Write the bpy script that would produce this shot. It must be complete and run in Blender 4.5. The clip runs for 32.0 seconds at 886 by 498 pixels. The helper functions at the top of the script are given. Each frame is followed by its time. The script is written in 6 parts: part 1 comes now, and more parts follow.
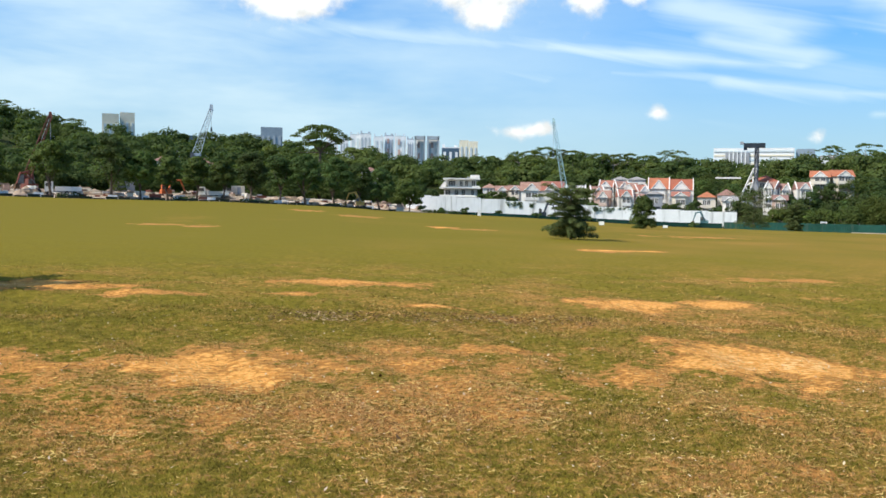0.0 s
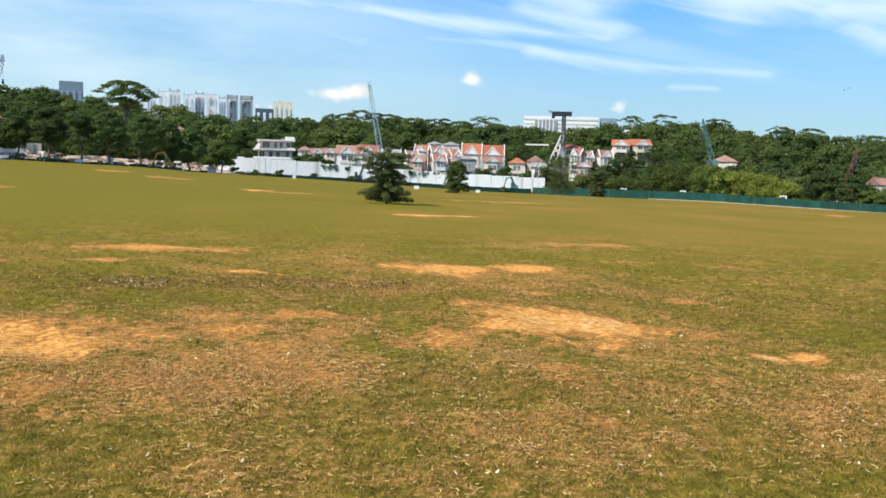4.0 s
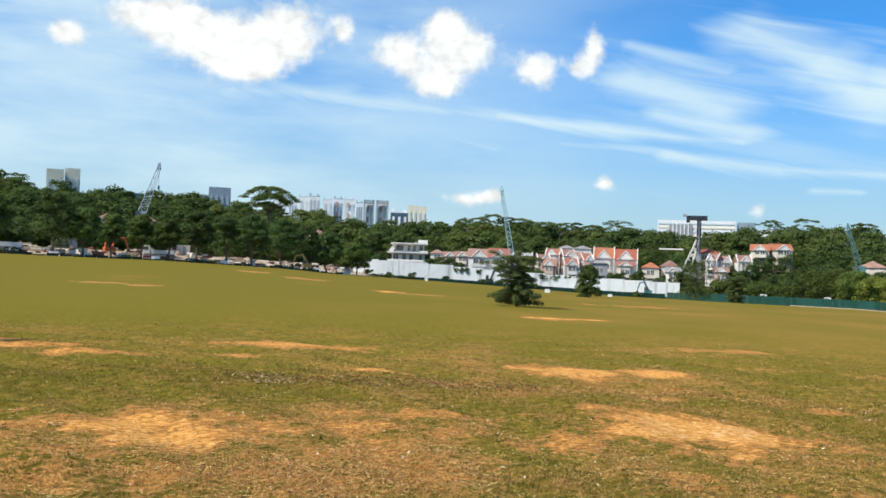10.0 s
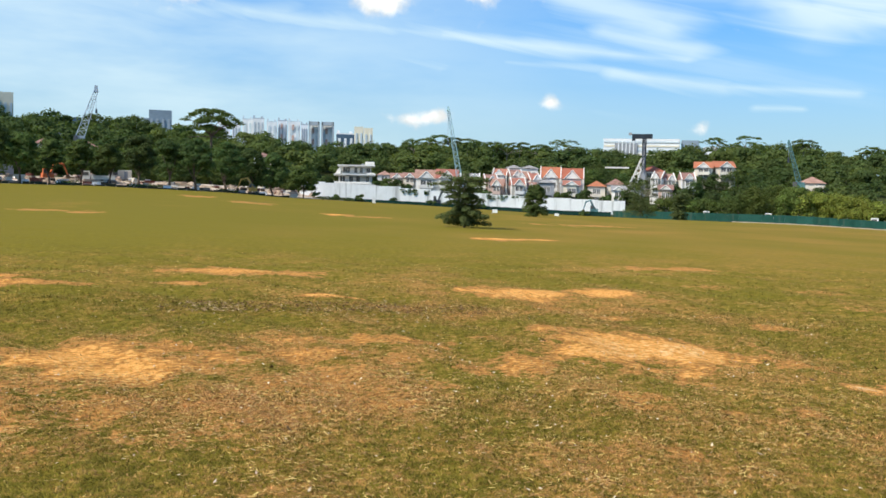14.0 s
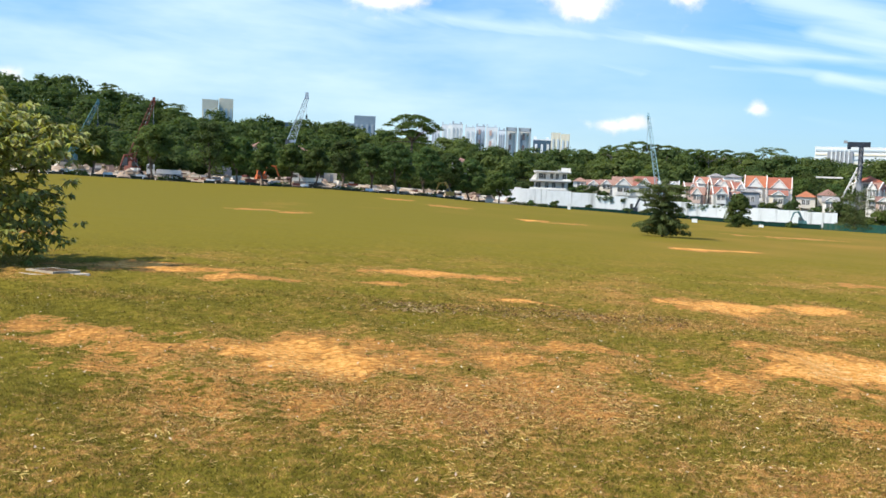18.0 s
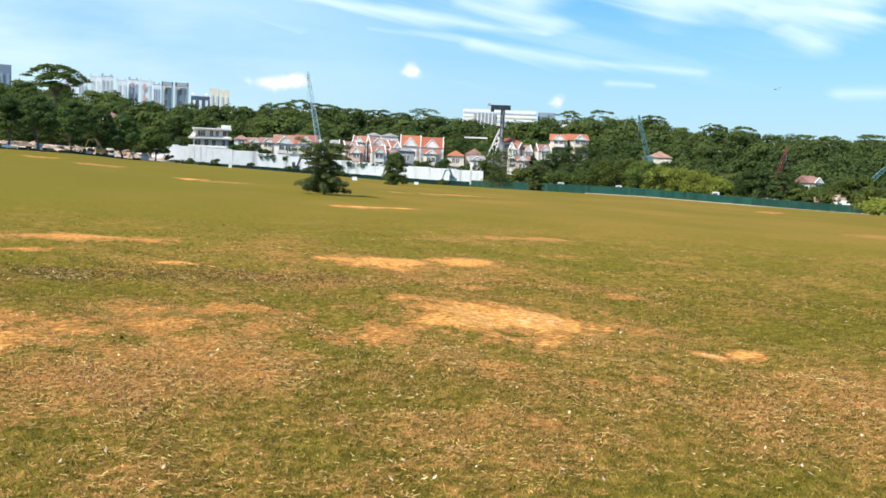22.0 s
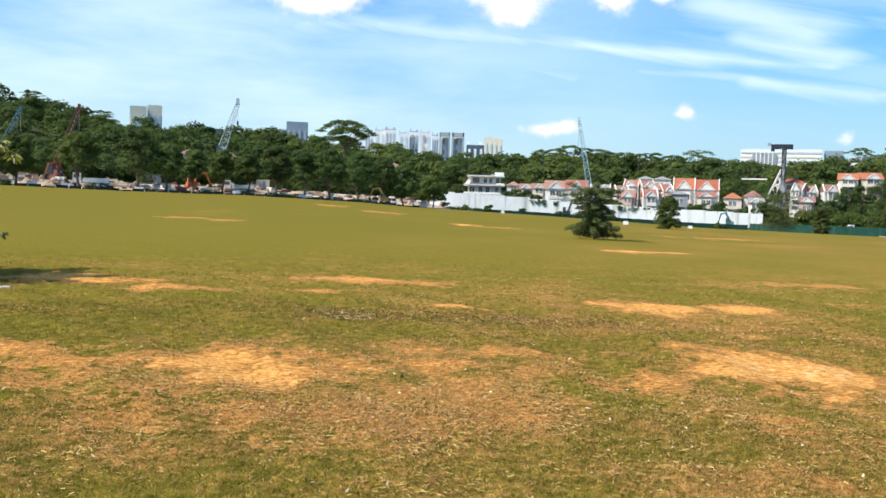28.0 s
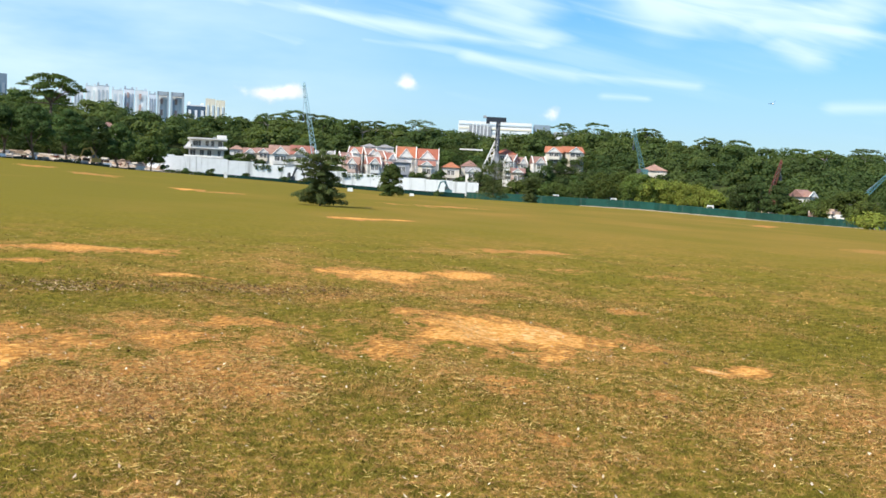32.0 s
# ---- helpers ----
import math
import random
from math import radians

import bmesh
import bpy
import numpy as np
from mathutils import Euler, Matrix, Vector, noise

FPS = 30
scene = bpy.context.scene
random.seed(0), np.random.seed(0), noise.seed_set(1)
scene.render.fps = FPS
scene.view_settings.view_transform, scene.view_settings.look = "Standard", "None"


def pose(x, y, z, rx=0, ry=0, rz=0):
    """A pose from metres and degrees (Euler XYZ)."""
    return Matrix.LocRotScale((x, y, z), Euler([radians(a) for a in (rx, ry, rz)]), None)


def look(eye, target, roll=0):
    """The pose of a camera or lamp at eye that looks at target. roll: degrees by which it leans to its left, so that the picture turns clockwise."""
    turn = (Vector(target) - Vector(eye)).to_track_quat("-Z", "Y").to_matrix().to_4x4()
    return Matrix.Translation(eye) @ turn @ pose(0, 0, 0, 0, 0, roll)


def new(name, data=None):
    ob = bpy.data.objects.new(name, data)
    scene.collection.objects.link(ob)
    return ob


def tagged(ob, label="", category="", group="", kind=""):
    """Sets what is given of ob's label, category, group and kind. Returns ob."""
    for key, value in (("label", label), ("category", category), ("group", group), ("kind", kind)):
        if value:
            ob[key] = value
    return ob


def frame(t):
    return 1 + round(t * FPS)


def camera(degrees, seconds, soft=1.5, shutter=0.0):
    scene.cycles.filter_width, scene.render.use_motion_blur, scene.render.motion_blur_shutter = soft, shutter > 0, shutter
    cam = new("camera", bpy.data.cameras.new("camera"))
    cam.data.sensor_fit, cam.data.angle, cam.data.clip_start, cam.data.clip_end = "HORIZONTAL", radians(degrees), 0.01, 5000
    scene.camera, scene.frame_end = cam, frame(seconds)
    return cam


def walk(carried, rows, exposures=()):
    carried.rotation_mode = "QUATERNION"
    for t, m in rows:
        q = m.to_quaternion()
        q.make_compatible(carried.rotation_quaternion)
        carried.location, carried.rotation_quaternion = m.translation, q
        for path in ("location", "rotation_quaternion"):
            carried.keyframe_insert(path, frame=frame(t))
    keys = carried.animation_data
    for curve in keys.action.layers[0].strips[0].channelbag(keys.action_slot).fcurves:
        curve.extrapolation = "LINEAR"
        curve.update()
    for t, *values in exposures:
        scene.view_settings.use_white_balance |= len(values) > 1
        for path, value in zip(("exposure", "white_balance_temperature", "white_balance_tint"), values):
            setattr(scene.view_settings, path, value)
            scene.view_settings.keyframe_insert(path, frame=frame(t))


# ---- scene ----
# ---------------------------------------------------------------- camera
cam = camera(50, 32.0, soft=1.6)
# seconds, x, y, z, turn to the left, pitch up, lean
PATH = [
    (0.0, 0.011, 0.136, 1.592, -3.26, -2.23, 0.88),
    (0.5, 0.017, 0.122, 1.597, -4.63, -3.37, 1.31),
    (1.0, -0.000, 0.070, 1.618, -6.69, -3.72, 1.30),
    (1.5, -0.000, 0.055, 1.619, -7.28, -3.40, 1.28),
    (2.0, -0.004, 0.003, 1.627, -8.44, -3.55, 0.72),
    (2.5, -0.008, -0.037, 1.639, -9.49, -3.56, 0.57),
    (3.0, -0.027, -0.127, 1.656, -11.95, -3.77, 1.18),
    (3.5, -0.044, -0.143, 1.646, -14.65, -4.30, 1.68),
    (5.5, -0.048, -0.148, 1.661, -11.94, -2.85, 1.50),
    (6.0, -0.030, -0.142, 1.649, -11.01, -2.13, 1.69),
    (6.5, -0.020, -0.137, 1.647, -10.23, -1.42, 1.59),
    (7.0, -0.009, -0.125, 1.633, -9.55, -0.57, 1.61),
    (7.5, -0.003, -0.129, 1.628, -9.15, -0.18, 1.73),
    (8.0, -0.003, -0.129, 1.628, -8.98, 0.20, 1.94),
    (8.5, 0.008, -0.124, 1.615, -8.45, 0.75, 1.89),
    (9.0, 0.016, -0.127, 1.607, -7.61, 1.21, 2.00),
    (9.5, 0.033, -0.116, 1.608, -6.53, 1.44, 2.32),
    (10.0, 0.031, -0.124, 1.608, -6.33, 1.76, 2.17),
    (10.5, 0.038, -0.122, 1.603, -5.71, 2.03, 1.98),
    (11.0, 0.040, -0.155, 1.607, -5.36, 2.34, 1.88),
    (11.5, 0.046, -0.139, 1.610, -5.61, 1.83, 1.55),
    (12.0, 0.044, -0.120, 1.612, -5.71, 1.20, 1.48),
    (12.5, 0.013, -0.098, 1.632, -5.90, 0.23, 1.47),
    (13.0, 0.039, -0.050, 1.633, -7.01, -0.85, 1.33),
    (13.5, 0.037, -0.005, 1.641, -9.60, -1.95, 1.23),
    (15.5, 0.013, 0.018, 1.639, -9.32, -4.19, 1.68),
    (16.0, 0.017, 0.182, 1.617, -4.55, -3.98, 1.93),
    (16.5, -0.053, -0.026, 1.656, 0.57, -3.55, 2.42),
    (17.0, -0.037, 0.052, 1.637, 2.82, -3.40, 2.49),
    (17.5, -0.038, 0.045, 1.646, 2.42, -3.23, 2.44),
    (18.0, -0.038, 0.035, 1.645, 2.02, -2.92, 2.48),
    (18.5, -0.030, 0.030, 1.646, 1.29, -2.98, 2.41),
    (19.0, -0.024, -0.019, 1.660, -0.00, -3.04, 2.47),
    (19.5, -0.017, -0.107, 1.680, -1.88, -2.93, 2.52),
    (20.0, 0.035, 0.090, 1.640, -4.42, -3.14, 2.35),
    (20.5, 0.063, -0.008, 1.653, -7.70, -3.47, 1.92),
    (21.0, 0.026, -0.004, 1.652, -11.20, -3.91, 2.16),
    (21.5, 0.008, 0.041, 1.657, -14.61, -4.22, 2.32),
    (22.0, 0.021, 0.104, 1.645, -18.18, -4.55, 2.48),
    (22.5, -0.025, 0.108, 1.657, -21.99, -4.70, 2.82),
    (23.0, -0.026, 0.102, 1.663, -24.10, -4.84, 2.93),
    (23.5, -0.029, 0.085, 1.669, -24.78, -4.79, 2.85),
    (24.0, -0.027, 0.090, 1.671, -24.85, -4.80, 2.61),
    (24.5, -0.027, 0.097, 1.669, -24.36, -4.63, 2.66),
    (25.0, -0.029, 0.128, 1.666, -23.13, -4.38, 2.82),
    (25.5, -0.034, 0.149, 1.655, -20.12, -3.41, 3.25),
    (26.0, -0.002, 0.156, 1.641, -16.36, -2.83, 3.62),
    (26.5, 0.021, 0.081, 1.645, -11.32, -2.36, 3.26),
    (28.5, 0.000, 0.069, 1.655, -1.23, -2.63, 1.61),
    (29.0, 0.003, 0.071, 1.657, -1.56, -3.23, 1.45),
    (29.5, 0.059, -0.120, 1.684, -2.34, -3.89, 1.47),
    (30.0, 0.039, -0.081, 1.692, -3.47, -4.13, 1.49),
    (30.5, 0.040, 0.100, 1.659, -7.29, -4.45, 2.12),
    (31.0, 0.036, 0.165, 1.653, -12.94, -5.46, 2.53),
    (31.5, -0.026, 0.169, 1.670, -16.16, -5.29, 2.96),
    (32.0, -0.095, 0.110, 1.679, -18.48, -3.85, 2.86),
]
walk(cam, [(t, pose(x, y, z, 90 + pitch, 0, turn) @ pose(0, 0, 0, 0, 0, lean)) for t, x, y, z, turn, pitch, lean in PATH],
     exposures=[(0, 0.17), (5.5, 0.18), (8, 0.14), (10, 0.08), (13, 0.12), (16.5, 0.22), (19, 0.34), (32, 0.32)])

# ---------------------------------------------------------------- light
SUN_AZ, SUN_EL = -114.0, 49.0
world = bpy.data.worlds.new("world")
scene.world = world
world.use_nodes = True


class Nodes:
    """Short hand for building a node tree."""

    def __init__(self, tree):
        self.t = tree
        self.t.nodes.clear()

    def add(self, kind, **props):
        n = self.t.nodes.new(kind)
        for k, v in props.items():
            n.inputs[k].default_value = v
        return n

    def link(self, a, b):
        self.t.links.new(a, b)

    def put(self, value, socket):
        if isinstance(value, (int, float, tuple, list)):
            socket.default_value = value
        else:
            self.link(value, socket)

    def math(self, op, a, b=0.0, c=0.0, clamp=False):
        n = self.t.nodes.new("ShaderNodeMath")
        n.operation, n.use_clamp = op, clamp
        for i, v in enumerate((a, b, c)):
            self.put(v, n.inputs[i])
        return n.outputs[0]

    def noise(self, vec, scale, detail=4.0, rough=0.55, distort=0.0):
        n = self.t.nodes.new("ShaderNodeTexNoise")
        n.inputs["Scale"].default_value, n.inputs["Detail"].default_value = scale, detail
        n.inputs["Roughness"].default_value, n.inputs["Distortion"].default_value = rough, distort
        if vec is not None:
            self.link(vec, n.inputs["Vector"])
        return n.outputs["Fac"]

    def step(self, v, lo, hi, out0=0.0, out1=1.0):
        n = self.t.nodes.new("ShaderNodeMapRange")
        n.interpolation_type = "SMOOTHSTEP"
        self.put(v, n.inputs[0])
        for i, q in enumerate((lo, hi, out0, out1)):
            self.put(q, n.inputs[i + 1])
        return n.outputs[0]

    def mix(self, f, a, b, blend="MIX"):
        n = self.t.nodes.new("ShaderNodeMix")
        n.data_type, n.blend_type = "RGBA", blend
        self.put(f, n.inputs[0])
        for v, i in ((a, 6), (b, 7)):
            self.put((*v, 1.0) if isinstance(v, (tuple, list)) and len(v) == 3 else v, n.inputs[i])
        return n.outputs[2]

    def combine(self, x, y, z=0.0):
        n = self.t.nodes.new("ShaderNodeCombineXYZ")
        for i, v in enumerate((x, y, z)):
            self.put(v, n.inputs[i])
        return n.outputs[0]


def build_sky():
    n = Nodes(world.node_tree)
    sky = n.add("ShaderNodeTexSky")
    sky.sky_type, sky.sun_disc, sky.sun_elevation, sky.sun_rotation = "NISHITA", False, radians(SUN_EL), radians(SUN_AZ)
    sky.altitude, sky.air_density, sky.dust_density, sky.ozone_density = 20.0, 1.0, 0.6, 2.2
    co = n.add("ShaderNodeTexCoord")
    sep = n.add("ShaderNodeSeparateXYZ")
    n.link(co.outputs["Generated"], sep.inputs[0])
    x, y, z = sep.outputs
    az = n.math("MULTIPLY", n.math("ARCTAN2", x, y), 57.2958)
    el = n.math("MULTIPLY", n.math("ARCSINE", z), 57.2958)
    flat = n.combine(az, el)
    # thin high cloud, drawn out along a slightly sinking line
    u = n.math("ADD", n.math("MULTIPLY", az, 0.055), n.math("MULTIPLY", el, 0.12))
    v = n.math("ADD", n.math("MULTIPLY", el, 0.42), n.math("MULTIPLY", az, 0.062))
    streak = n.noise(n.combine(u, v, 0.7), 1.0, 4.5, 0.5, 0.6)
    veil = n.noise(n.combine(n.math("MULTIPLY", az, 0.03), n.math("MULTIPLY", el, 0.09), 4.2), 1.0, 4.0, 0.6, 0.4)
    wisp = n.math("MULTIPLY", n.step(streak, 0.46, 0.80), n.step(veil, 0.34, 0.66))
    wisp = n.math("MULTIPLY", wisp, n.step(el, 1.5, 7.0, 0.2, 0.65))
    left = n.math("MULTIPLY", n.step(az, 28.0, -12.0, 0.0, 0.85), n.step(el, 2.0, 5.5, 0.6, 1.0))
    left = n.math("MULTIPLY", left, n.step(n.noise(n.combine(n.math("MULTIPLY", az, 0.05), n.math("MULTIPLY", el, 0.2), 9.0), 1.0, 5.0), 0.25, 0.7))
    soft = n.math("MAXIMUM", wisp, left)
    tuft = n.noise(n.combine(n.math("MULTIPLY", u, 3.0), n.math("MULTIPLY", v, 1.6), 2.0), 1.0, 3.5, 0.5, 0.8)
    for a0, e0, a1, e1, w, k in SHEETS:
        # distance to a line of cloud between two directions
        dx, dy = a1 - a0, e1 - e0
        du, dv = n.math("SUBTRACT", az, a0), n.math("SUBTRACT", el, e0)
        t = n.math("DIVIDE", n.math("ADD", n.math("MULTIPLY", du, dx), n.math("MULTIPLY", dv, dy)), dx * dx + dy * dy, clamp=True)
        p = n.math("SUBTRACT", du, n.math("MULTIPLY", t, dx))
        q = n.math("SUBTRACT", dv, n.math("MULTIPLY", t, dy))
        d = n.math("SQRT", n.math("ADD", n.math("MULTIPLY", n.math("MULTIPLY", p, p), 0.3), n.math("MULTIPLY", q, q)))
        m = n.math("ADD", n.math("SUBTRACT", 1.0, n.math("DIVIDE", d, w)), n.math("MULTIPLY", n.math("SUBTRACT", tuft, 0.5), 2.3))
        soft = n.math("MAXIMUM", soft, n.math("MULTIPLY", n.step(m, -0.5, 1.35), k))
    # heaped white clouds
    rag = n.noise(flat, 0.62, 6.0, 0.6, 0.15)
    rag2 = n.noise(flat, 1.5, 5.0, 0.5, 0.1)
    heap = None
    for a, e, w, h, k in [(*q, 1.0) for q in HEAPS] + [(*q, 0.70) for q in HEAPS_LOW]:
        q = n.math("ADD", n.math("POWER", n.math("ABSOLUTE", n.math("DIVIDE", n.math("SUBTRACT", az, a), w)), 2.0),
                   n.math("POWER", n.math("ABSOLUTE", n.math("DIVIDE", n.math("SUBTRACT", el, e), h)), 2.0))
        m = n.math("MULTIPLY", n.math("EXPONENT", n.math("MULTIPLY", q, -0.9)), k)
        heap = m if heap is None else n.math("ADD", heap, m)
    field = n.math("MINIMUM", heap, 1.3)
    edge = n.math("ADD", n.math("SUBTRACT", field, 0.44), n.math("ADD", n.math("MULTIPLY", n.math("SUBTRACT", rag, 0.5), 0.8), n.math("MULTIPLY", n.math("SUBTRACT", rag2, 0.5), 0.6)))
    puff = n.step(edge, -0.28, 0.36)
    billow = n.noise(n.combine(n.math("MULTIPLY", az, 0.9), n.math("ADD", n.math("MULTIPLY", el, 1.2), 0.55)), 1.0, 5.0, 0.55, 0.3)
    core = n.step(n.math("ADD", n.math("MULTIPLY", edge, 0.5), n.math("MULTIPLY", n.math("SUBTRACT", billow, 0.45), 2.2)), -0.25, 0.55, 0.80, 1.0)
    haze = n.step(el, 15.0, 0.0, 0.0, 0.84)
    base = n.mix(haze, n.mix(1.0, sky.outputs[0], (0.037, 0.107, 0.168), "MULTIPLY"), (0.49, 0.62, 0.65))
    soft_col = n.mix(soft, base, (0.67, 0.85, 0.92))
    cloud = n.mix(1.0, n.mix(core, (0.0, 0.0, 0.0), (1.0, 1.0, 1.0)), (0.96, 0.99, 0.98), "MULTIPLY")
    out = n.mix(puff, soft_col, cloud)
    bg = n.add("ShaderNodeBackground", Strength=1.0)
    n.link(out, bg.inputs[0])
    o = n.add("ShaderNodeOutputWorld")
    n.link(bg.outputs[0], o.inputs[0])


# bearing, height, half width, half height in degrees
HEAPS = [(-15.9, 12.8, 1.02, 0.68), (-11.4, 14.3, 2.3, 0.95), (-9.2, 13.6, 2.1, 1.25), (-6.5, 12.9, 2.0, 1.45), (-3.6, 14.0, 2.1, 1.6), (-5.9, 12.0, 1.8, 0.75), (3.2, 13.2, 1.45, 1.1), (7.0, 13.7, 2.0, 1.4),
         (5.9, 15.0, 0.88, 0.9), (5.6, 11.6, 1.4, 0.85), (11.6, 12.6, 1.15, 1.0), (47.8, 9.8, 2.0, 1.0)]
HEAPS_LOW = [(-0.2, 14.4, 0.7, 0.8), (15.0, 14.0, 0.65, 1.1), (14.3, 12.8, 0.8, 0.75), (7.7, 4.85, 1.4, 0.40), (9.1, 5.15, 0.75, 0.5), (15.9, 6.0, 0.6, 0.42), (24.6, 4.5, 0.5, 0.45), (46.6, 5.65, 1.9, 0.8), (-26.8, 5.7, 0.8, 0.7)]
# bearing and height of both ends, half width in degrees, how thick
SHEETS_WEST = [(-2.2, 10.7, 9.4, 9.8, 0.8, 0.75), (9.4, 9.8, 23.6, 8.4, 0.55, 0.9), (2.6, 9.4, 9.2, 7.8, 0.47, 0.6), (17.1, 12.0, 22.3, 10.3, 1.4, 0.8), (18.8, 10.1, 23.9, 8.9, 0.8, 0.8), (17.1, 14.0, 22.6, 12.4, 0.55, 0.6),
               (-18.0, 10.5, -6.8, 10.8, 1.6, 0.6), (-19.5, 8.2, -8.1, 9.7, 2.0, 0.55), (-10.5, 6.6, -2.0, 6.2, 0.45, 0.45), (-6.8, 10.5, 0.0, 10.8, 1.1, 0.65), (13.2, 8.3, 19.5, 7.9, 0.3, 0.45)]
SHEETS_EAST = [(23.8, 14.7, 28.0, 12.6, 1.4, 0.8), (27.7, 12.3, 31.0, 10.6, 1.6, 0.95), (19.6, 7.7, 25.7, 6.9, 0.55, 0.8), (25.7, 6.9, 32.8, 6.4, 0.4, 0.75), (27.6, 5.7, 30.0, 5.6, 0.22, 0.6), (31.0, 11.2, 40.4, 10.3, 1.7, 1.0),
               (36.2, 9.9, 40.5, 9.5, 1.1, 1.0), (37.4, 8.9, 38.8, 8.2, 0.8, 0.8), (40.3, 5.3, 43.7, 5.4, 0.36, 0.6), (44.2, 8.1, 49.5, 7.9, 0.6, 0.65), (43.5, 10.4, 49.5, 9.8, 1.0, 0.9)]
SHEETS = SHEETS_WEST + SHEETS_EAST
build_sky()

sun_dir = Vector((math.sin(radians(SUN_AZ)) * math.cos(radians(SUN_EL)), math.cos(radians(SUN_AZ)) * math.cos(radians(SUN_EL)), math.sin(radians(SUN_EL))))
sun = new("sun", bpy.data.lights.new("sun", "SUN"))
sun.data.energy, sun.data.angle, sun.data.color = 5.0, radians(0.6), (1.0, 0.93, 0.82)
sun.matrix_world = look(sun_dir * 100, (0, 0, 0))

# ---------------------------------------------------------------- materials


def material(name, col, rough=0.7, col2=None, scale=1.0, metal=0.0, bump=0.0, bump_scale=20.0, island=0.0, obj=0.0, translucent=0.0, streaks=None, spec=0.3, tone=None):
    """A surface with two scales of variation; island and obj: how far pieces differ in tone."""
    m = bpy.data.materials.new(name)
    m.use_nodes = True
    n = Nodes(m.node_tree)
    co = n.add("ShaderNodeTexCoord").outputs["Object"]
    if obj:
        # alike pieces start at different places in the grain
        sh = n.add("ShaderNodeVectorMath")
        sh.operation = "ADD"
        n.link(co, sh.inputs[0])
        q = n.math("MULTIPLY", n.add("ShaderNodeObjectInfo").outputs["Random"], 90.0)
        n.link(n.combine(q, n.math("MULTIPLY", q, 1.7), 0.0), sh.inputs[1])
        co = sh.outputs[0]
    big, fine = n.noise(co, scale, 4.0, 0.6), n.noise(co, scale * 7.3, 3.0, 0.6)
    col2 = col2 or tuple(c * 0.72 for c in col)
    f = n.step(n.math("ADD", n.math("MULTIPLY", big, 0.65), n.math("MULTIPLY", fine, 0.35)), 0.35, 0.65)
    c = n.mix(f, col2, col)
    if streaks:
        sc = n.add("ShaderNodeMapping", Scale=(streaks[1], streaks[1], streaks[1] * 0.06))
        n.link(co, sc.inputs[0])
        s = n.step(n.noise(sc.outputs[0], 1.0, 5.0, 0.6), 0.53, 0.68)
        c = n.mix(n.math("MULTIPLY", s, streaks[2]), c, streaks[0])
    if tone:
        a = n.add("ShaderNodeAttribute")
        a.attribute_name = "tone"
        c = n.mix(n.math("POWER", a.outputs["Fac"], 1.7), c, n.mix(f, tuple(q * 0.7 for q in tone), tone))
    for k, out in ((island, "isl"), (obj, "obj")):
        if k:
            r = n.add("ShaderNodeNewGeometry").outputs["Random Per Island"] if out == "isl" else n.add("ShaderNodeObjectInfo").outputs["Random"]
            v = n.add("ShaderNodeHueSaturation")
            n.link(c, v.inputs["Color"])
            n.link(n.math("ADD", 1.0 - k, n.math("MULTIPLY", r, 2 * k)), v.inputs["Value"])
            n.link(n.math("ADD", 0.5 - k * 0.05, n.math("MULTIPLY", r, k * 0.10)), v.inputs["Hue"])
            c = v.outputs[0]
    b = n.add("ShaderNodeBsdfPrincipled", Roughness=rough, Metallic=metal)
    b.inputs["Specular IOR Level"].default_value = spec
    n.link(c, b.inputs["Base Color"])
    if bump:
        bp = n.add("ShaderNodeBump", Strength=bump, Distance=0.05)
        n.link(n.noise(co, bump_scale, 4.0), bp.inputs["Height"])
        n.link(bp.outputs[0], b.inputs["Normal"])
    shader = b.outputs[0]
    if translucent:
        tr = n.add("ShaderNodeBsdfTranslucent")
        n.link(n.mix(1.0, c, (1.0, 1.0, 0.45), "MULTIPLY"), tr.inputs[0])
        mx = n.add("ShaderNodeMixShader", Fac=translucent)
        n.link(shader, mx.inputs[1])
        n.link(tr.outputs[0], mx.inputs[2])
        shader = mx.outputs[0]
    o = n.add("ShaderNodeOutputMaterial")
    n.link(shader, o.inputs[0])
    return m


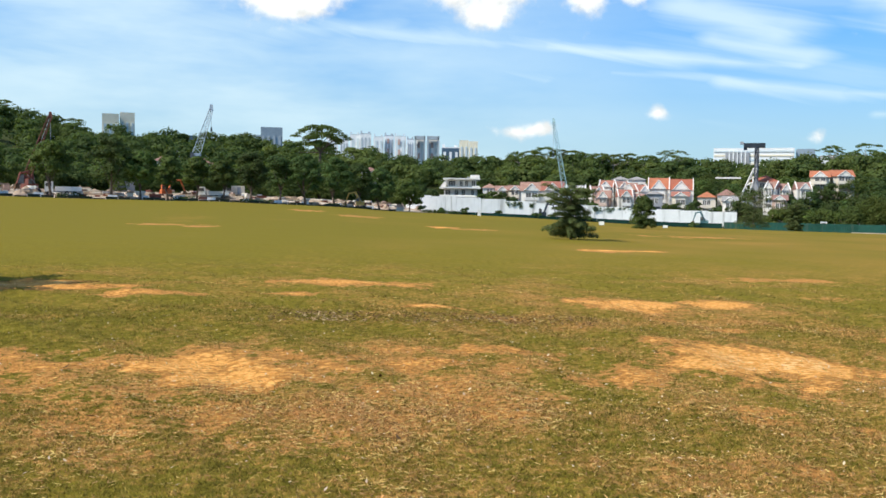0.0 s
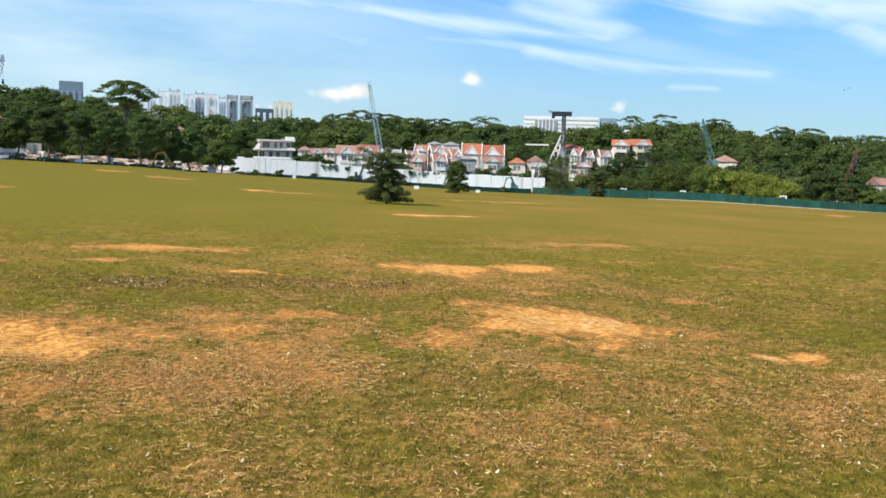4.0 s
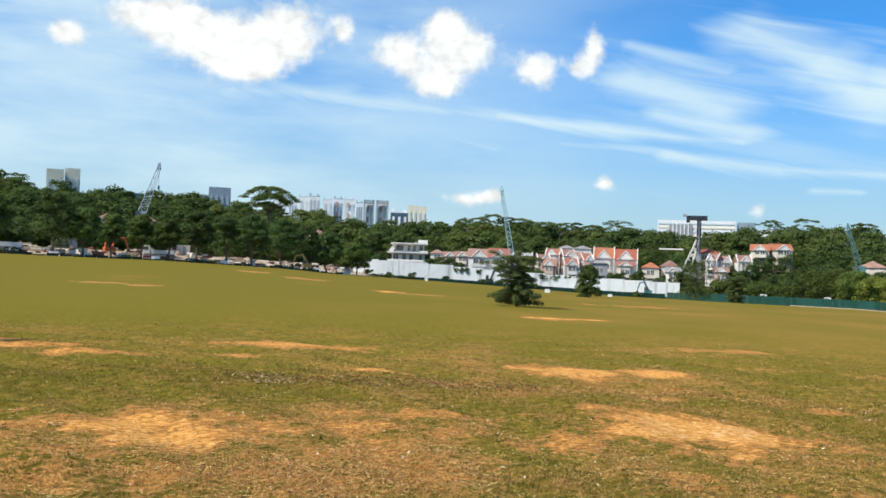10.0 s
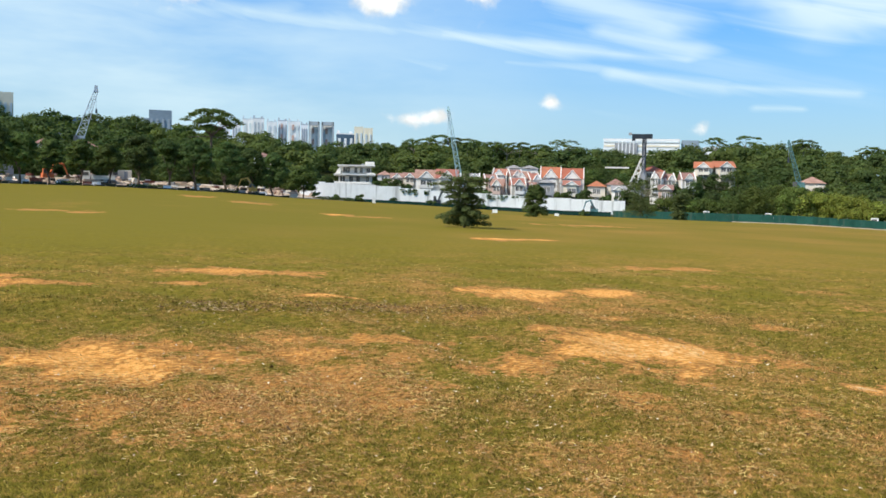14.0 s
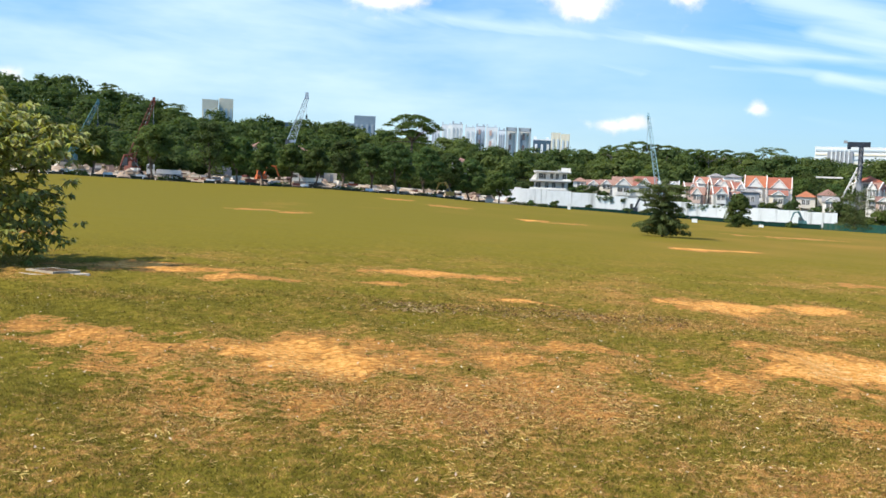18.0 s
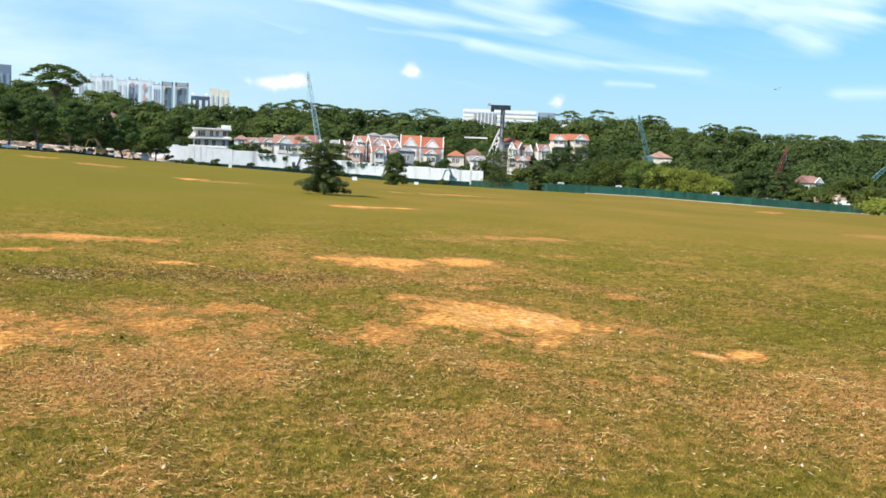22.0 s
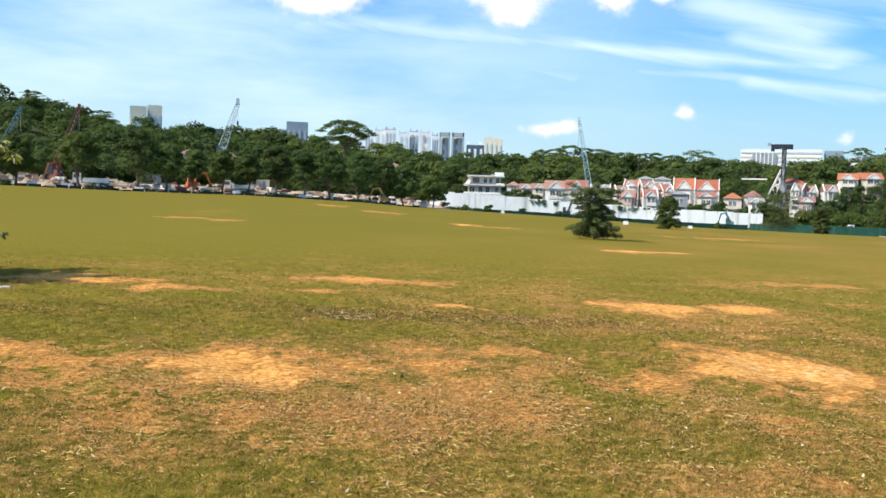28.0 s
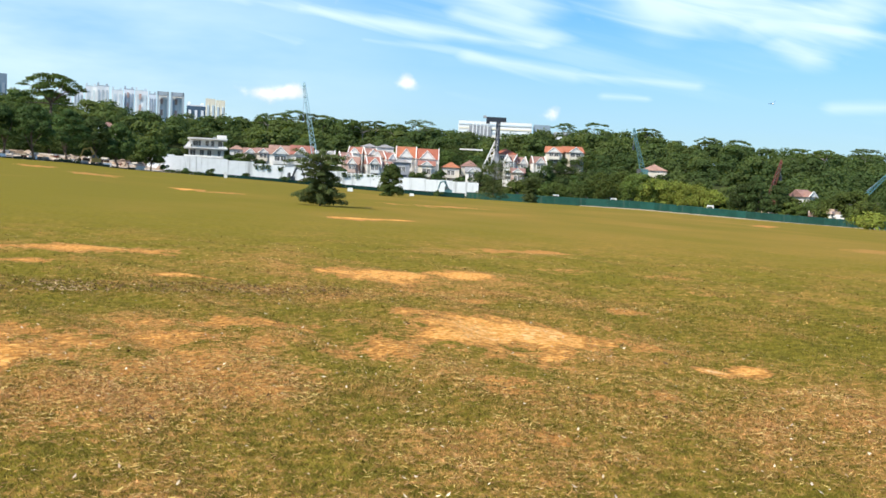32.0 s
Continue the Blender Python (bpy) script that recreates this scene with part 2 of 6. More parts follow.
M = {
    "leaf_dark": material("leaf_dark", (0.092, 0.132, 0.040), 0.6, (0.058, 0.090, 0.030), 0.25, island=0.35, obj=0.25, spec=0.1, translucent=0.42),
    "leaf_row": material("leaf_row", (0.120, 0.160, 0.040), 0.6, (0.075, 0.112, 0.031), 0.25, island=0.3, obj=0.25, spec=0.1, translucent=0.42),
    "leaf_shrub": material("leaf_shrub", (0.125, 0.150, 0.052), 0.6, (0.075, 0.098, 0.034), 0.6, island=0.3, spec=0.1, translucent=0.35),
    "net_olive": material("net_olive", (0.045, 0.055, 0.030), 0.8, (0.028, 0.036, 0.020), 0.5, obj=0.15),
    "frame_stone": material("frame_stone", (0.50, 0.43, 0.33), 0.9, (0.36, 0.29, 0.21), 2.5, bump=0.4, bump_scale=20),
    "leaf_mid": material("leaf_mid", (0.135, 0.168, 0.038), 0.6, (0.080, 0.112, 0.027), 0.25, island=0.3, obj=0.2, spec=0.1, translucent=0.35),
    "leaf_light": material("leaf_light", (0.25, 0.27, 0.048), 0.6, (0.155, 0.185, 0.034), 0.3, island=0.35, obj=0.15, spec=0.1, translucent=0.35),
    "leaf_near": material("leaf_near", (0.39, 0.38, 0.105), 0.42, (0.22, 0.24, 0.055), 1.5, island=0.4, translucent=0.35, spec=0.5),
    "forest": material("forest", (0.096, 0.138, 0.045), 0.65, (0.070, 0.108, 0.039), 0.028, island=0.16, spec=0.08, translucent=0.48, tone=(0.165, 0.205, 0.062)),
    "bark": material("bark", (0.16, 0.12, 0.085), 0.9, (0.08, 0.06, 0.045), 1.5, bump=0.5, bump_scale=9),
    "bark_pale": material("bark_pale", (0.34, 0.30, 0.25), 0.9, (0.2, 0.17, 0.14), 1.5),
    "white_wall": material("white_wall", (0.88, 0.88, 0.86), 0.6, (0.80, 0.80, 0.77), 0.4, streaks=((0.24, 0.23, 0.20), 0.42, 0.6), obj=0.02),
    "white_paint": material("white_paint", (0.80, 0.775, 0.73), 0.6, (0.66, 0.63, 0.58), 0.35),
    "cream_paint": material("cream_paint", (0.72, 0.66, 0.56), 0.7, (0.60, 0.54, 0.45), 0.5, obj=0.06),
    "pink_paint": material("pink_paint", (0.62, 0.46, 0.38), 0.7, (0.5, 0.36, 0.3), 0.5, obj=0.06),
    "grey_paint": material("grey_paint", (0.34, 0.35, 0.37), 0.7, (0.24, 0.25, 0.27), 0.4),
    "dark_paint": material("dark_paint", (0.035, 0.045, 0.06), 0.5, (0.02, 0.026, 0.035), 0.4),
    "window": material("window", (0.15, 0.14, 0.13), 0.25, (0.07, 0.07, 0.07), 0.6, spec=0.5),
    "roof_red": material("roof_red", (0.36, 0.135, 0.095), 0.8, (0.25, 0.11, 0.08), 0.7, obj=0.12),
    "roof_orange": material("roof_orange", (0.41, 0.135, 0.07), 0.8, (0.30, 0.105, 0.06), 0.7, obj=0.12),
    "roof_brown": material("roof_brown", (0.35, 0.20, 0.155), 0.8, (0.23, 0.13, 0.10), 0.7, obj=0.12),
    "roof_grey": material("roof_grey", (0.33, 0.31, 0.30), 0.8, (0.22, 0.21, 0.2), 0.7),
    "fence_green": material("fence_green", (0.022, 0.085, 0.066), 0.6, (0.014, 0.058, 0.047), 0.5, obj=0.12, spec=0.08, streaks=((0.10, 0.12, 0.09), 0.8, 0.4)),
    "fence_dark": material("fence_dark", (0.012, 0.042, 0.034), 0.8, (0.008, 0.028, 0.024), 0.5, obj=0.12, spec=0.05),
    "steel_teal": material("steel_teal", (0.10, 0.22, 0.23), 0.8, (0.065, 0.15, 0.16), 0.5),
    "steel_blue": material("steel_blue", (0.40, 0.58, 0.62), 0.6, (0.30, 0.46, 0.50), 0.5),
    "steel_grey": material("steel_grey", (0.36, 0.40, 0.44), 0.5, (0.2, 0.22, 0.24), 0.5),
    "steel_pale": material("steel_pale", (0.46, 0.52, 0.58), 0.6, (0.34, 0.39, 0.44), 0.5),
    "steel_red": material("steel_red", (0.20, 0.065, 0.048), 0.8, (0.12, 0.045, 0.035), 0.5),
    "steel_orange": material("steel_orange", (0.62, 0.17, 0.05), 0.5, (0.45, 0.11, 0.04), 0.5),
    "steel_yellow": material("steel_yellow", (0.62, 0.40, 0.09), 0.5, (0.45, 0.28, 0.07), 0.5),
    "rubber": material("rubber", (0.03, 0.03, 0.03), 0.8),
    "concrete": material("concrete", (0.48, 0.41, 0.32), 0.9, (0.30, 0.25, 0.19), 1.2, bump=0.4, bump_scale=12),
    "iron": material("iron", (0.15, 0.095, 0.055), 0.95, (0.08, 0.052, 0.034), 2.5, spec=0.1, bump=0.4, bump_scale=30),
    "site_sand": material("site_sand", (0.46, 0.35, 0.26), 0.9, (0.30, 0.22, 0.16), 0.8, bump=0.5, bump_scale=2),
    "tower_white": material("tower_white", (0.80, 0.81, 0.81), 0.7, (0.72, 0.73, 0.74), 0.06, obj=0.05),
    "tower_grey": material("tower_grey", (0.40, 0.45, 0.49), 0.7, (0.34, 0.38, 0.42), 0.06),
    "tower_slate": material("tower_slate", (0.29, 0.36, 0.42), 0.6, (0.23, 0.29, 0.35), 0.06),
    "tower_stripe": material("tower_stripe", (0.58, 0.65, 0.68), 0.7, (0.50, 0.57, 0.61), 0.06),
    "tower_cream": material("tower_cream", (0.80, 0.73, 0.57), 0.7, (0.72, 0.65, 0.5), 0.06),
    "glass_blue": material("glass_blue", (0.07, 0.12, 0.18), 0.2, (0.05, 0.085, 0.13), 0.1, spec=0.6),
    "accent_red": material("accent_red", (0.60, 0.42, 0.36), 0.7),
    "plastic_white": material("plastic_white", (0.8, 0.8, 0.78), 0.4, (0.7, 0.7, 0.68), 2.0),
}

# ---------------------------------------------------------------- mesh tools


class Geo:
    """Collects quads and triangles for one mesh."""

    def __init__(self):
        self.v, self.f = [], []

    def raw(self, verts, faces):
        k = len(self.v)
        self.v.extend(verts)
        self.f.extend(tuple(i + k for i in q) for q in faces)
        return self

    def box(self, x, y, z, sx, sy, sz, rz=0.0, taper=1.0):
        """A box that stands on (x, y, z)."""
        c, s = math.cos(rz), math.sin(rz)
        pts = []
        for zz, k in ((0, 1.0), (sz, taper)):
            for px, py in ((-1, -1), (1, -1), (1, 1), (-1, 1)):
                a, b = px * sx / 2 * k, py * sy / 2 * k
                pts.append((x + a * c - b * s, y + a * s + b * c, z + zz))
        return self.raw(pts, [(3, 2, 1, 0), (4, 5, 6, 7), (0, 1, 5, 4), (1, 2, 6, 5), (2, 3, 7, 6), (3, 0, 4, 7)])

    def tube(self, pts, radii, n=6, cap=True):
        pts = [Vector(p) for p in pts]
        ring = []
        for i, p in enumerate(pts):
            d = (pts[min(i + 1, len(pts) - 1)] - pts[max(i - 1, 0)]).normalized()
            a = d.cross(Vector((0.31, 0.95, 0.05))).normalized()
            b = d.cross(a)
            for k in range(n):
                t = 2 * math.pi * k / n
                ring.append(tuple(p + (a * math.cos(t) + b * math.sin(t)) * radii[i]))
        faces = [(i * n + k, i * n + (k + 1) % n, (i + 1) * n + (k + 1) % n, (i + 1) * n + k) for i in range(len(pts) - 1) for k in range(n)]
        if cap:
            faces += [tuple(range(n - 1, -1, -1)), tuple((len(pts) - 1) * n + k for k in range(n))]
        return self.raw(ring, faces)

    def beam(self, p, q, w):
        return self.tube([p, q], [w, w], 4)

    def mesh(self, name):
        me = bpy.data.meshes.new(name)
        me.from_pydata(self.v, [], self.f)
        return me


def np_mesh(name, V, F):
    """A mesh from arrays of vertices and of equal faces."""
    me = bpy.data.meshes.new(name)
    k = F.shape[1]
    me.vertices.add(len(V))
    me.vertices.foreach_set("co", np.ascontiguousarray(V, np.float32).ravel())
    me.loops.add(F.size)
    me.loops.foreach_set("vertex_index", np.ascontiguousarray(F, np.int32).ravel())
    me.polygons.add(len(F))
    me.polygons.foreach_set("loop_start", np.arange(0, F.size, k, dtype=np.int32))
    me.update(calc_edges=True)
    return me


def part(name, geo, mat, parent=None, label=""):
    """Links a Geo or a mesh as one object, under a thing or a part."""
    me = geo.mesh(name) if isinstance(geo, Geo) else geo
    if not me.materials:
        me.materials.append(M[mat] if isinstance(mat, str) else mat)
    ob = new(name, me)
    ob.parent = parent
    return tagged(ob, label)


def thing(name, m, label, category, group="", kind=""):
    """An Empty at the base of a thing, that takes its parts."""
    e = new(name)
    e.empty_display_size = 0.2
    e.matrix_basis = m
    return tagged(e, label, category, group, kind)


# ---------------------------------------------------------------- the lie of the land
# by bearing from the camera (clockwise from +y): the field's far edge and how high it shows
EDGE_AZ = [-80, -40, -30, -24, -17, -10, -3, 0, 8, 13, 17, 22, 30, 36, 43, 48, 57, 70, 95]
EDGE_D = [150, 180, 190, 200, 215, 235, 260, 275, 290, 285, 280, 270, 262, 235, 180, 125, 95, 85, 90]
EDGE_EL = [0.3, 0.5, 0.54, 0.54, 0.42, 0.40, 0.20, 0.0, -0.27, -0.5, -0.67, -0.77, -0.88, -1.1, -1.26, -1.33, -1.35, -1.2, -1.0]
HILL_AZ = [-80, -40, -30, -24, -21, -18, -13, -10, -6.5, -3, 2, 6, 10, 13.5, 17, 21, 24.5, 28.4, 30.5, 34, 38, 41, 43, 48, 57, 95]
HILL_EL = [4.5, 5.2, 5.6, 5.5, 5.0, 4.3, 3.9, 3.85, 3.85, 3.5, 3.0, 3.3, 3.4, 3.2, 3.15, 3.0, 3.25, 3.65, 3.45, 3.15, 2.75, 2.7, 2.5, 2.35, 2.3, 2.3]
EYE = 1.65


def ground_z(az, r):
    """Height of the ground at a bearing in degrees and a distance; both may be arrays."""
    d = np.interp(az, EDGE_AZ, EDGE_D)
    ze = EYE + d * np.tan(np.radians(np.interp(az, EDGE_AZ, EDGE_EL)))
    fade = np.interp(az, [-110, -80, 95, 125], [0, 1, 1, 0])
    z = ze * fade * np.minimum(r / d, 1) ** 1.6
    top = 480 * np.tan(np.radians(np.interp(az, HILL_AZ, HILL_EL))) - 8 - ze
    s = np.clip((r - d - 60) / (500 - d - 60), 0, 1)
    z = z + fade * top * s * s * (3 - 2 * s) * np.clip(1 - (r - 560) / 700, 0, 1)
    site = np.clip((r - d - 4) / 30, 0, 1) * np.interp(az, [-80, 0, 3], [2.3, 2.3, 0.0])
    return z + site * fade


def at(az, r, up=0.0):
    """The place on the ground at a bearing and distance."""
    a = radians(az)
    return Vector((r * math.sin(a), r * math.cos(a), float(ground_z(az, r)) + up))


def stand(az, r, up=0.0, turn=0.0):
    """A pose on the ground whose -y looks at the camera."""
    p = at(az, r, up)
    return pose(p.x, p.y, p.z, 0, 0, -az + turn)

# ---------------------------------------------------------------- ground
# bearing, distance, half width, half depth, how bare
BARE_NEAR_WEST = [(-11.0, 10.0, 0.72, 0.95, 1.05), (-8.2, 9.2, 0.55, 0.55, 1.0), (-5.6, 9.3, 0.5, 0.45, 0.9), (-2.6, 9.6, 0.62, 0.4, 0.82), (1.2, 10.0, 0.65, 0.38, 0.72), (-14.6, 10.4, 0.6, 0.5, 0.75),
                  (-9.6, 7.6, 0.3, 0.7, 0.62), (-14.4, 8.3, 1.1, 0.8, 0.42), (-22.6, 11.0, 0.85, 0.55, 0.82), (-18.6, 10.2, 0.7, 0.45, 0.7), (-25.4, 11.8, 0.5, 0.6, 0.8), (-20.9, 20.4, 0.95, 0.75, 1.2), (-17.6, 19.1, 1.0, 0.5, 0.95),
                  (-13.9, 17.9, 0.9, 0.45, 0.82), (-2.9, 20.6, 1.5, 0.75, 0.85), (-5.4, 18.1, 0.5, 0.35, 0.8), (2.4, 15.7, 0.75, 0.28, 0.95), (-16.6, 7.6, 0.6, 0.6, 0.42), (-6.9, 10.6, 0.3, 0.3, 0.6)]
BARE_NEAR_MID = [(5.8, 10.9, 1.0, 0.4, 0.72), (4.3, 8.5, 0.9, 0.8, 0.5), (0.7, 7.5, 0.27, 0.25, 0.6), (7.2, 7.6, 0.22, 0.19, 0.55), (7.4, 9.7, 0.34, 0.41, 0.5), (15.0, 9.8, 0.40, 0.5, 0.72), (12.0, 9.4, 0.21, 0.31, 0.62),
                 (21.3, 8.3, 0.19, 0.21, 0.6), (14.1, 17.2, 1.09, 1.14, 1.15), (19.3, 17.8, 0.55, 0.97, 1.05), (16.5, 15.1, 0.31, 0.4, 0.95), (-2.0, 8.0, 0.29, 0.32, 0.42), (-4.7, 6.7, 0.56, 0.43, 0.36), (-19.9, 9.3, 0.6, 0.6, 0.55), (-16.7, 6.5, 0.33, 0.33, 0.36)]
BARE_NEAR_EAST = [(34.0, 9.7, 0.18, 0.24, 1.5), (35.7, 9.9, 0.19, 0.24, 1.0), (21.5, 11.1, 0.95, 1.02, 1.25), (16.4, 12.3, 0.36, 0.32, 0.8), (25.3, 11.1, 0.4, 0.62, 1.0), (21.9, 7.9, 0.21, 0.16, 0.6), (27.3, 8.0, 0.11, 0.12, 0.65),
                  (31.1, 8.1, 0.18, 0.19, 0.6), (30.7, 10.6, 0.35, 0.32, 0.6), (29.3, 13.8, 0.26, 0.27, 0.65), (25.0, 6.5, 0.15, 0.18, 0.55), (24.6, 5.4, 0.18, 0.17, 0.48), (49.9, 6.3, 0.08, 0.4, 0.8), (43.4, 11.1, 0.3, 0.34, 0.45),
                  (44.2, 8.2, 0.26, 0.28, 0.48), (19.8, 14.4, 0.3, 0.29, 0.75), (19.1, 16.1, 0.57, 0.46, 0.4)]
BARE_FAR_EAST = [(46.1, 18.4, 0.48, 0.46, 0.5), (23.2, 26.4, 1.2, 0.45, 0.62), (42.8, 44.0, 1.42, 4.34, 0.4), (45.1, 32.2, 0.54, 1.1, 0.75), (37.1, 93.2, 1.16, 5.8, 0.85), (37.6, 35.1, 0.79, 1.12, 0.55), (25.9, 20.8, 0.5, 0.62, 0.42),
                 (14.3, 43.8, 1.5, 0.62, 1.5), (12.8, 42.6, 0.9, 0.6, 0.7), (32.0, 20.8, 0.73, 0.47, 0.35), (33.7, 17.4, 0.61, 0.32, 0.35)]
BARE_FAR_WEST = [(-12.9, 67.2, 2.3, 2.2, 0.62), (-11.2, 64.3, 1.3, 1.5, 0.62), (-12.1, 85.2, 2.94, 16.9, 0.28), (3.0, 87.7, 1.5, 3.2, 1.4), (5.2, 83.0, 2.5, 2.8, 0.55), (18.0, 84.9, 4.6, 4.6, 0.52), (21.9, 25.8, 0.58, 0.56, 0.5),
                 (-4.8, 172.0, 2.6, 9.0, 0.7), (-1.6, 137.1, 3.26, 8.0, 0.6), (-25.4, 30.6, 0.61, 1.16, 0.7)]
BARE = BARE_NEAR_WEST + BARE_NEAR_MID + BARE_NEAR_EAST + BARE_FAR_EAST + BARE_FAR_WEST


def value_noise(x, y, seed):
    """Smooth random field on a unit lattice, from -1 to 1; arrays."""
    tab = np.random.default_rng(seed).uniform(-1, 1, (64, 64))
    xi, yi = np.floor(x).astype(int), np.floor(y).astype(int)
    u, v = x - xi, y - yi
    u, v = u * u * (3 - 2 * u), v * v * (3 - 2 * v)
    a, b, c, d = tab[xi % 64, yi % 64], tab[(xi + 1) % 64, yi % 64], tab[xi % 64, (yi + 1) % 64], tab[(xi + 1) % 64, (yi + 1) % 64]
    return (a * (1 - u) + b * u) * (1 - v) + (c * (1 - u) + d * u) * v


def bareness(az, r):
    """How bare the turf is, from 0 to about 1.4; arrays."""
    out = np.zeros_like(r)
    x, y = r * np.sin(np.radians(az)), r * np.cos(np.radians(az))
    rag = 0.45 * value_noise(x * 1.1, y * 0.8, 1) + 0.60 * value_noise(x * 2.7, y * 1.7, 2) + 0.50 * value_noise(x * 6.5, y * 3.6, 3) + 0.4 * value_noise(x * 13.0, y * 6.5, 6)
    far = 0.6 * value_noise(x * 0.5, y * 0.15, 4) + 0.7 * value_noise(x * 1.4, y * 0.4, 5) + 0.7 * value_noise(x * 2.6, y * 0.7, 7)
    rag = np.where(r < 34, rag, far)
    for a, d, w, h, k in BARE:
        da = np.radians(az - a)
        q = 1.10 * np.hypot(da * d / w, (r - d) / h) + rag * 0.8
        s = np.clip((1.82 - q) / 1.5, 0, 1)
        out = np.maximum(out, k * (1.0 if d < 34 else 0.85) * s * s * (3 - 2 * s))
    return out


def dryness(az, r):
    """How far the turf has turned to straw: worn where people stand, greener in a band beyond; arrays."""
    x, y = r * np.sin(np.radians(az)), r * np.cos(np.radians(az))
    base = np.interp(r, [0, 6, 9.5, 11.5, 13.5, 18, 26, 60, 120, 250], [0.36, 0.38, 0.43, 0.38, 0.36, 0.37, 0.37, 0.40, 0.38, 0.26])
    out_ = np.clip((r - 16) / 14, 0, 1)
    base = base * (1 - out_) + out_ * np.interp(az, [-25, -8, 4, 15, 30], [0.02, 0.09, 0.19, 0.27, 0.31]) * np.interp(r, [0, 60, 250], [1, 0.95, 0.75])
    green = np.interp(az, [30, 38, 60], [0, 0.16, 0.22]) * np.interp(r, [9, 12, 20, 26], [0, 1, 1, 0])
    base = base + np.interp(az, [-30, -14, -5, 12, 30, 40, 50], [-0.34, -0.20, -0.07, -0.03, 0.0, -0.10, -0.18]) * np.clip((20 - r) / 6, 0, 1)
    wash = 0.12 * np.exp(-(((az + 2.0) / 17.0) ** 2 + ((r - 8.2) / 2.2) ** 2))
    near = np.clip((34 - r) / 14, 0, 1)
    broad = np.clip((r - 22) / 20, 0, 1) * (0.10 * value_noise(x * 0.09, y * 0.05, 13) + 0.10 * value_noise(x * 0.3, y * 0.14, 14))
    return base + wash - green + broad + (0.04 + 0.12 * near) * value_noise(x * 0.35, y * 0.35, 8) + near * (0.15 * value_noise(x * 1.1, y * 0.9, 9) + 0.14 * value_noise(x * 2.6, y * 2.0, 10))


def turf_colour(k, co, bare, dry, fine=1.0):
    """Nodes for the turf's colour from how bare and how dry it is."""
    n2, n3, n4 = k.noise(co, 0.9, 5.0, 0.65), k.noise(co, 6.5, 4.0, 0.65), k.noise(co, 42.0, 3.0, 0.7)
    n5 = k.noise(co, 15.0, 3.0, 0.6)

    def calm(f):
        # the grain dies away where it is too far off to be told
        return k.math("MULTIPLY_ADD", k.math("SUBTRACT", f, 0.5), fine, 0.5)

    green = k.mix(calm(k.step(n3, 0.35, 0.65)), (0.120, 0.098, 0.012), (0.206, 0.163, 0.021))
    straw = k.mix(calm(k.step(k.math("ADD", k.math("MULTIPLY", n4, 0.5), k.math("MULTIPLY", n5, 0.5)), 0.38, 0.62)), (0.250, 0.113, 0.029), (0.55, 0.280, 0.092))
    grain = k.math("ADD", k.math("MULTIPLY", k.math("SUBTRACT", n3, 0.5), 1.1), k.math("ADD", k.math("MULTIPLY", k.math("SUBTRACT", n2, 0.5), 0.8), k.math("MULTIPLY", k.math("SUBTRACT", n5, 0.5), 1.0)))
    grain = k.math("MULTIPLY", grain, fine)
    d = k.step(k.math("ADD", dry, k.math("MULTIPLY", grain, 1.0)), 0.10, 0.92)
    bb = k.math("ADD", bare, k.math("MULTIPLY", grain, k.step(bare, 0.0, 0.25, 0.0, 1.1)))
    turf = k.mix(k.math("MAXIMUM", d, k.step(bb, 0.16, 0.46)), green, straw)
    soil = k.mix(k.step(n5, 0.3, 0.7), (0.54, 0.225, 0.046), (0.82, 0.42, 0.12))
    crust = k.mix(k.step(n5, 0.3, 0.7), (0.30, 0.125, 0.030), (0.50, 0.235, 0.060))
    soil = k.mix(k.step(bb, 0.55, 1.15), crust, soil)
    pale = k.mix(k.step(bb, 1.15, 1.75), soil, (0.82, 0.56, 0.27))
    return k.mix(k.step(bb, 0.32, 0.78), turf, pale), n3, n4


